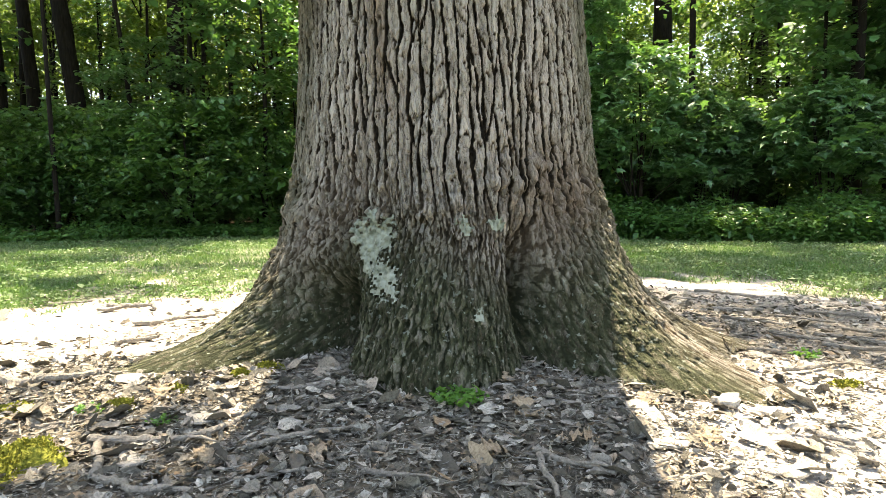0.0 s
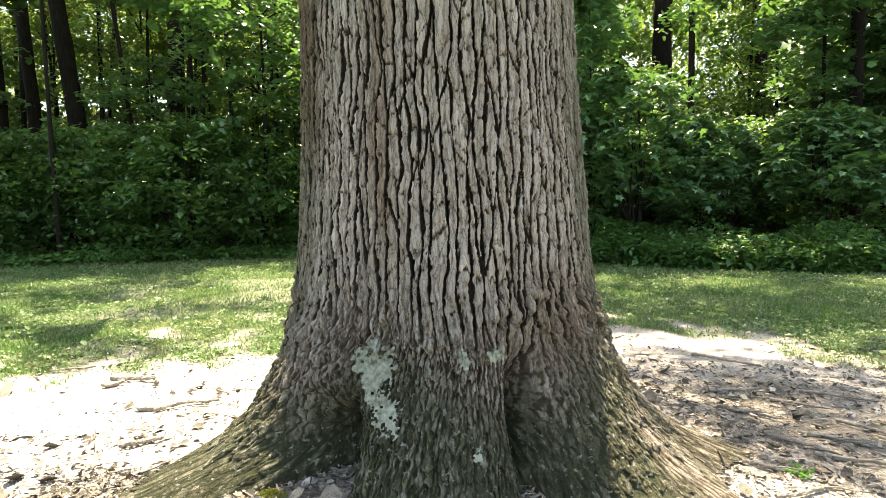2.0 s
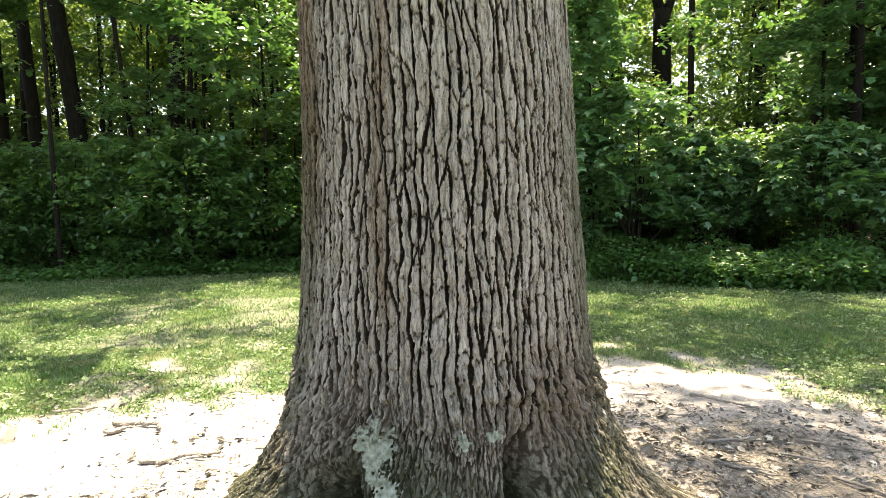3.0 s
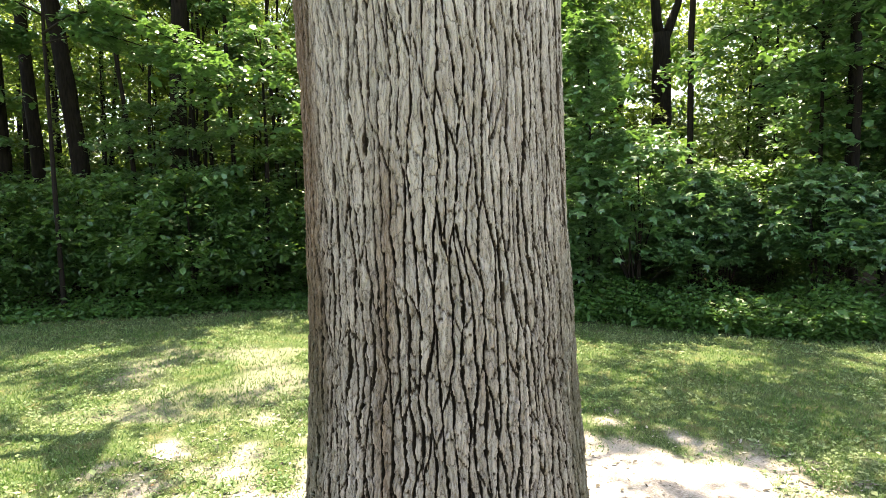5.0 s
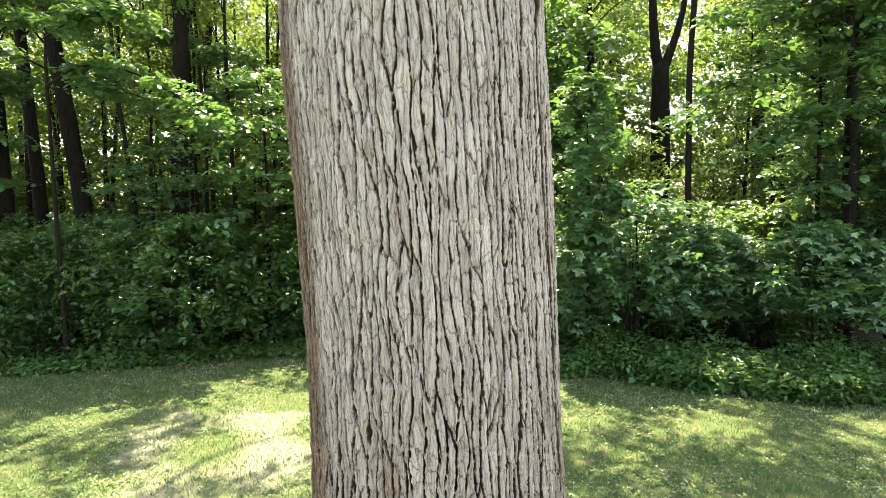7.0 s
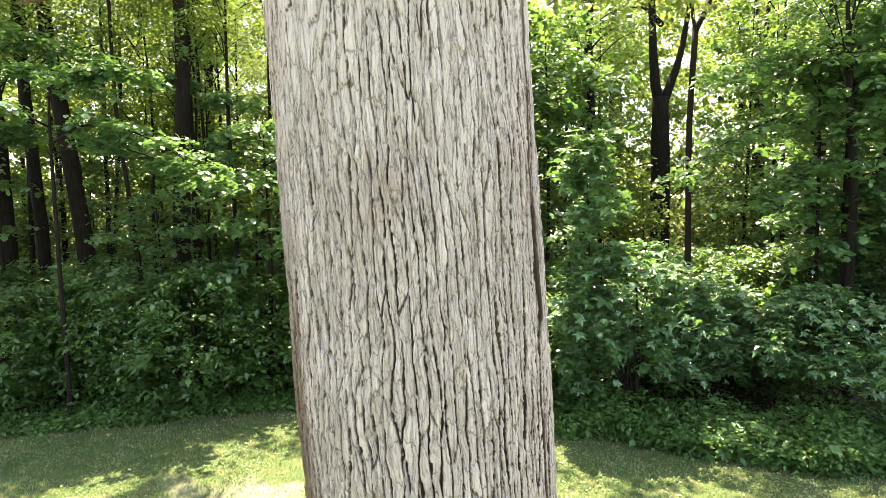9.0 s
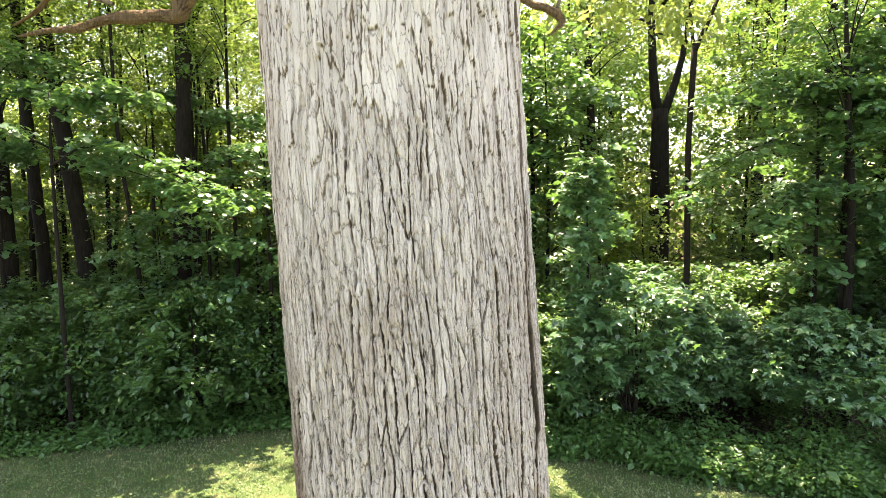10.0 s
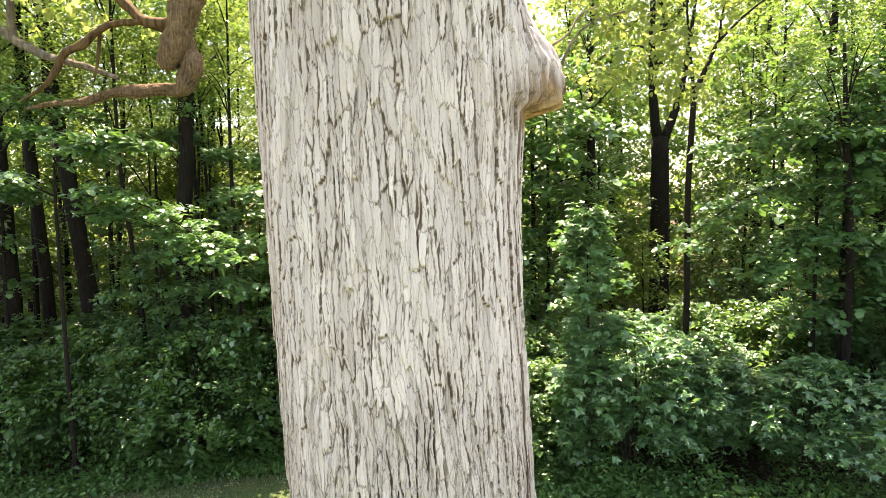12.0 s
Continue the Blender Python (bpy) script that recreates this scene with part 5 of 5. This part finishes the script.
def ragged(seed, n=11, narrow=0.5):
    """A torn, cupped flake: a centre and an uneven rim."""
    r = np.random.default_rng(seed)
    a = np.arange(n) * 2 * np.pi / n
    q = 0.5 * r.uniform(0.62, 1.15, n)
    rim = np.stack([narrow * q * np.cos(a), q * np.sin(a), 0.14 * np.cos(a) ** 2 + 0.05 * r.normal(size=n)], -1)
    inner = rim * (0.55, 0.55, 0.2) + (0, 0, 0.02)
    v = np.concatenate([[(0, 0, 0)], inner, rim])
    k, k1 = np.arange(n), (np.arange(n) + 1) % n
    f = np.concatenate([np.stack([0 * k, 1 + k, 1 + k1], -1), np.stack([1 + k, 1 + n + k, 1 + n + k1], -1), np.stack([1 + k, 1 + n + k1, 1 + k1], -1)])
    return v, f


def coarse_litter():
    """Whole dead leaves and larger bark flakes close round the front of the tree."""
    r = np.random.default_rng(305)
    for name, label, mat, n, size, narrow in (("dead_leaves", "curled dead leaves lying on the bark litter", LITTER, 70, 0.044, 0.75), ("bark_flakes", "grey bark flakes lying on the dead leaves", DEAD_WOOD, 70, 0.05, 0.38)):
        pieces = []
        for k in range(5):
            x, y = r.uniform(-1.8, 1.8, n), 1.05 + 1.3 * r.uniform(0, 1, n) ** 1.1
            p = np.stack([x, y, ground_z(x, y) + r.uniform(0.010, 0.020, n)], -1)
            pieces.append(leaves(p, size, ragged(60 + k, 11, narrow), r, 0.28, 0.0, 0.4))
        stuff(name, label, "leaf litter", mesh_of(name, *joined(pieces), mat, True))


coarse_litter()


def on_ground(x, y, up=0.0):
    return (x, y, float(ground_z(x, y)) + up)


def stick(points, r0, seed, label, mat=DEAD_WOOD, fork=False):
    r = np.random.default_rng(seed)
    p = np.array([on_ground(x, y, r0 * 0.8 + 0.009) for x, y in points])
    o = p[0].copy()
    n = 14 * len(p)
    ln = smooth_line(p - o, n)
    ln += r.normal(0, r0 * 0.10, ln.shape) + r0 * 0.55 * np.stack([np.sin(np.arange(n) * w + c) for w, c in ((0.33, seed), (0.41, 2 * seed), (0.27, 3 * seed))], -1) * (1, 1, 0.3)
    ob = tagged(new("stick", mesh_of("stick", *tube(ln, np.linspace(r0, r0 * 0.55, n) * r.uniform(0.86, 1.14, n), 10, 0.10, seed), mat, False)), label, "stick", "sticks on the soil")
    ob.location = o
    if fork:
        k = ln[n // 2]
        part("side_twig", mesh_of("side_twig", *tube([k, k + (0.05, -0.03, 0.012), k + (0.11, -0.05, 0.004)], [r0 * 0.5, r0 * 0.4, r0 * 0.15], 6, 0.05, seed + 1), mat, True), ob)
    return ob


GREY, BLACK, LIT = "weathered grey stick lying on leaf litter", "dark damp stick lying on leaf litter", "bleached stick lying on bare soil"
for k, (pts, r0, label, fork) in enumerate((
        ([(-0.95, 1.55), (-0.86, 1.38), (-0.75, 1.31), (-0.58, 1.28)], 0.013, "thick bent grey stick on the leaf litter", False), ([(-0.98, 1.56), (-0.71, 1.56), (-0.58, 1.71)], 0.012, GREY, True), ([(-0.52, 1.49), (-0.36, 1.57), (-0.22, 1.60)], 0.009, GREY, False),
        ([(0.22, 1.42), (0.40, 1.315)], 0.008, BLACK, True), ([(0.23, 1.40), (0.25, 1.22)], 0.009, BLACK, False), ([(-1.72, 2.16), (-1.51, 2.08), (-1.29, 2.15)], 0.020, GREY, False), ([(0.08, 1.30), (0.24, 1.26)], 0.006, GREY, False),
        ([(-2.24, 3.84), (-2.0, 3.82), (-1.88, 3.76)], 0.018, LIT, False), ([(-1.64, 3.20), (-1.48, 3.27), (-1.30, 3.25)], 0.013, LIT, True), ([(-1.54, 2.66), (-1.36, 2.72)], 0.014, LIT, False), ([(-1.36, 2.02), (-1.18, 2.17)], 0.009, LIT, True),
        ([(1.29, 2.43), (1.47, 2.30)], 0.009, LIT, True), ([(1.55, 2.72), (1.78, 2.50)], 0.011, LIT, False), ([(1.28, 2.13), (1.5, 2.2), (1.68, 2.36)], 0.010, LIT, True), ([(1.75, 2.76), (2.05, 2.66)], 0.011, LIT, True), ([(1.9, 4.36), (2.28, 4.08)], 0.012, LIT, False),
        ([(1.5, 3.1), (1.75, 2.95)], 0.012, LIT, True), ([(1.9, 3.3), (2.2, 3.2)], 0.010, LIT, False), ([(1.65, 2.5), (1.95, 2.42)], 0.012, LIT, True), ([(2.1, 3.0), (2.3, 2.75)], 0.010, LIT, False), ([(1.6, 3.4), (1.95, 3.5)], 0.012, LIT, False), ([(2.2, 3.5), (2.55, 3.35)], 0.009, LIT, True),
        ([(1.01, 1.58), (1.10, 1.51)], 0.008, LIT, False), ([(-2.9, 4.2), (-2.6, 4.25)], 0.012, LIT, True), 
        ([(-1.2, 1.65), (-1.0, 1.72)], 0.006, GREY, False), ([(-0.2, 1.35), (0.0, 1.30)], 0.007, GREY, True), ([(0.55, 1.30), (0.72, 1.36)], 0.006, BLACK, False), ([(-0.5, 1.33), (-0.34, 1.38)], 0.006, GREY, False))):
    stick(pts, r0, 500 + k, label, DEAD_WOOD, fork)


def chip(x, y, long, wide, thick, turn, seed, label, mat=PALE_CHIP, name="bark_chip", lean=0.0):
    """A warped slab with a ragged outline."""
    r = np.random.default_rng(seed)
    thick = 0.6 * thick
    n = 18
    a = np.arange(n) * 2 * np.pi / n
    q = 0.9 * (1 + 0.16 * np.sin(2 * a + seed) + 0.16 * np.sin(3 * a + 2 * seed) + 0.12 * r.normal(size=n))
    ox, oy = long / 2 * np.cos(a) * q, wide / 2 * np.sin(a) * q
    rings = []
    for f, zz in ((0.0, 1.0), (0.55, 1.0), (0.94, 0.9), (1.0, 0.5), (0.93, 0.0), (0.5, 0.0), (0.0, 0.0)):
        rings.append(np.stack([ox * f, oy * f, thick * zz + 0.45 * thick * (ox * f / (long / 2)) ** 2 + 0.10 * thick * r.normal(size=n) * (0 < f < 0.97)], -1))
    v = np.concatenate(rings)
    ob = tagged(new(name, mesh_of(name, v, grid_faces(7, n, True)[:, ::-1], mat, False)), label, "bark chip", "chips on the soil")
    ob.matrix_world = pose(*on_ground(x, y, 0.006), lean, 0, turn)
    return ob


PALE = "pale bleached bark chip lying on leaf litter"
for k, (x, y, lo, wi, th, turn) in enumerate(((-0.81, 1.44, 0.105, 0.075, 0.014, -30), (-0.72, 1.69, 0.12, 0.10, 0.016, 40), (-0.66, 1.72, 0.13, 0.05, 0.016, 20), (0.89, 1.78, 0.11, 0.085, 0.035, 10), (1.0, 1.73, 0.13, 0.09, 0.018, -15), (0.58, 1.47, 0.10, 0.07, 0.014, 5),
                                             (0.82, 1.33, 0.13, 0.06, 0.014, 12), (1.15, 1.65, 0.12, 0.05, 0.014, -20), (-0.04, 1.43, 0.06, 0.05, 0.012, 70), (-0.18, 1.50, 0.08, 0.045, 0.010, -25), (-0.10, 1.66, 0.075, 0.03, 0.008, 10), (-0.27, 1.92, 0.055, 0.045, 0.012, 60),
                                             (-0.45, 1.66, 0.07, 0.05, 0.010, 100), (0.37, 1.87, 0.05, 0.045, 0.010, 80), (0.17, 1.49, 0.09, 0.05, 0.010, -40), (0.51, 1.54, 0.07, 0.05, 0.010, 30), (0.45, 1.36, 0.07, 0.03, 0.008, 80), (0.66, 1.36, 0.08, 0.05, 0.010, 10))):
    chip(x, y, lo, wi, th, turn, 600 + k, PALE)
chip(-0.45, 1.94, 0.24, 0.055, 0.016, 16, 640, "long curved bark slab at the foot of the tree", DEAD_WOOD, "bark_slab")
chip(-2.17, 3.71, 0.13, 0.09, 0.032, 20, 641, "brown chunk of rotten wood on bare soil", DEAD_WOOD, "wood_chunk")
chip(-1.70, 3.25, 0.15, 0.09, 0.03, -8, 642, "brown chunk of rotten wood on bare soil", DEAD_WOOD, "wood_chunk")


def oak_leaf(x, y, size, turn, lean, seed):
    """A fallen lobed leaf, curled at its edge."""
    r = np.random.default_rng(seed)
    n = 40
    t = np.linspace(0, 1, n)
    half = (0.05 + 0.30 * np.sin(np.pi * t**0.85)) * (0.62 + 0.42 * np.cos(2 * np.pi * 4 * t + 2.6)) + 0.02
    half[0] = half[-1] = 0.012
    half = np.where(t < 0.12, 0.015, half)
    cols = np.array([-1, -0.5, 0, 0.5, 1.0])
    x0 = cols[None] * half[:, None]
    z0 = 0.5 * x0**2 + 0.10 * np.sin(2.2 * np.pi * t + seed)[:, None] + 0.05 * np.abs(cols)[None] * r.normal(size=(n, 1))
    v = np.stack([x0, np.repeat((t - 0.5)[:, None] + 0 * t[:, None], 5, 1), z0], -1).reshape(-1, 3) * size
    ob = tagged(new("oak_leaf", mesh_of("oak_leaf", v, grid_faces(n, 5, False), DRY_LEAF, True)), "fallen tan oak leaf curled on the leaf litter", "leaf", "fallen oak leaves")
    ob.matrix_world = pose(*on_ground(x, y, 0.022), lean, 6, turn)
    return ob


for k, (x, y, s, turn) in enumerate(((0.24, 1.66, 0.15, 25), (0.10, 1.40, 0.17, -60), (0.36, 1.48, 0.16, 75), (0.42, 2.18, 0.12, 100), (-0.34, 1.45, 0.13, 140), (0.21, 1.90, 0.11, 10), (-0.6, 1.42, 0.13, 60), (0.7, 1.5, 0.13, -30), (-0.95, 1.9, 0.13, 20), (1.25, 1.8, 0.14, 50),
                                    (-0.15, 1.75, 0.12, -80), (0.62, 1.72, 0.12, 15))):
    oak_leaf(x, y, 0.85 * s, turn, 8, 700 + k)


def moss(x, y, lo, wi, up, seed, label, lift=0.0):
    """A lumpy cushion of moss with short shoots."""
    r = np.random.default_rng(seed)
    n, m = 36, 12
    a, q = np.arange(n) * 2 * np.pi / n, np.linspace(1, 0.0, m)
    edge = 1 + 0.22 * np.sin(a * 3 + seed) + 0.12 * np.sin(a * 7 + 2 * seed)
    px, py = q[:, None] * edge * np.cos(a) * lo / 2, q[:, None] * edge * np.sin(a) * wi / 2
    pz = up * np.sqrt(np.clip(1 - q[:, None] ** 2, 0, 1)) * (1 + 0.35 * wave(px, py, 60, seed)) + ground_z(x + px, y + py) - ground_z(x, y) - 0.004
    v = np.stack([px, py, pz], -1).reshape(-1, 3)
    ob = tagged(new("moss_cushion", mesh_of("moss_cushion", v, grid_faces(m, n, True), MOSS, True)), label, "moss", "moss on the soil")
    ob.location = on_ground(x, y, lift)
    pick = v[r.integers(n, len(v) - n, 1800)] + r.normal(0, 0.003, (1800, 3))
    part("fringe", mesh_of("fringe", *leaves(pick, 0.008, OVAL, r, 0.6, -1.0), MOSS), ob)
    return ob


YELLOW = "bright yellow-green moss cushion on the soil"


def root_top(x, y):
    """How high the oak's roots stand over the soil at a place."""
    a = np.degrees(np.arctan2(x - AXIS[0], AXIS[1] - y))
    zs = np.linspace(0.0, 0.9, 91)
    over = trunk_form(np.full(91, a), zs) >= np.hypot(x - AXIS[0], y - AXIS[1])
    return float(zs[over].max() - ground_z(x, y)) if over.any() else 0.0


for k, (x, y, lo, wi) in enumerate(((-0.66, 2.12, 0.11, 0.06), (-0.74, 2.06, 0.08, 0.05), (-0.92, 1.94, 0.09, 0.05))):
    moss(x, y, lo, wi, 0.02, 830 + k, "yellow-green moss growing on a root of the oak", max(0.0, root_top(x, y)))
for k, (x, y, lo, wi, up) in enumerate(((-1.09, 1.46, 0.20, 0.15, 0.045), (-1.14, 1.38, 0.16, 0.12, 0.04), (-1.03, 1.80, 0.10, 0.05, 0.02), (-1.42, 1.82, 0.16, 0.08, 0.02), (1.42, 2.0, 0.12, 0.07, 0.015))):
    moss(x, y, lo, wi, up, 800 + k, YELLOW)


def sprout(x, y, size, n, seed, label):
    """A low weed: a rosette of feathered leaves."""
    r = np.random.default_rng(seed)
    ob = tagged(new("weed_sprout"), label, "weed")
    ob.location = on_ground(x, y)
    for k in range(n):
        a = 2 * np.pi * k / n + r.uniform(-0.3, 0.3)
        d = np.array((np.cos(a), np.sin(a), 0.0))
        t = np.linspace(0, 1, 7)[:, None]
        ln = d * t * size * r.uniform(0.7, 1.1) + np.array((0, 0, 1.0)) * (t * 0.9 - 0.45 * t**2) * size
        p = np.repeat(ln[1:], 6, 0) + r.normal(0, 0.006, (36, 3))
        part("frond", mesh_of("frond", *joined([tube(ln, np.linspace(0.0016, 0.0006, 7), 5), leaves(p, size * 0.24, STAR, r, 0.5, -0.2)]), LEAF_SPROUT), ob)
    return ob


sprout(0.04, 1.74, 0.075, 8, 901, "fresh green feathery weed at the foot of the oak")
sprout(-1.11, 1.75, 0.04, 4, 902, "small green weed sprouting in the leaf litter")
sprout(1.47, 2.31, 0.05, 4, 903, "small green weed sprouting by a root")
sprout(-0.84, 1.68, 0.04, 3, 904, "small green weed sprouting in the leaf litter")


def dry_stem(x, y, height, bend, seed):
    """A thin dead stalk standing in the litter, with a side shoot."""
    ob = tagged(new("dry_stem"), "thin dead stalk standing upright in the litter", "stalk", "dead stalks")
    ob.location = on_ground(x, y, -0.004)
    ln = smooth_line([(0, 0, 0), (bend * 0.3, 0.004, height * 0.5), (bend, 0.0, height)], 10)
    part("stalk", mesh_of("stalk", *tube(ln, np.linspace(0.0028, 0.0012, 10), 6, 0.08, seed), DEAD_WOOD, True), ob)
    k = ln[5]
    part("side_shoot", mesh_of("side_shoot", *tube([k, k + (-0.012, 0.004, 0.012), k + (-0.02, 0.006, 0.03)], [0.0016, 0.0013, 0.0006], 5, 0.05, seed + 1), DEAD_WOOD, True), ob)
    return ob


for k, (x, y, height, bend) in enumerate(((-1.66, 2.66, 0.11, 0.012), (1.40, 2.62, 0.10, -0.02), (1.62, 2.70, 0.085, 0.015), (1.18, 2.35, 0.07, 0.01))):
    dry_stem(x, y, height, bend, 920 + 3 * k)
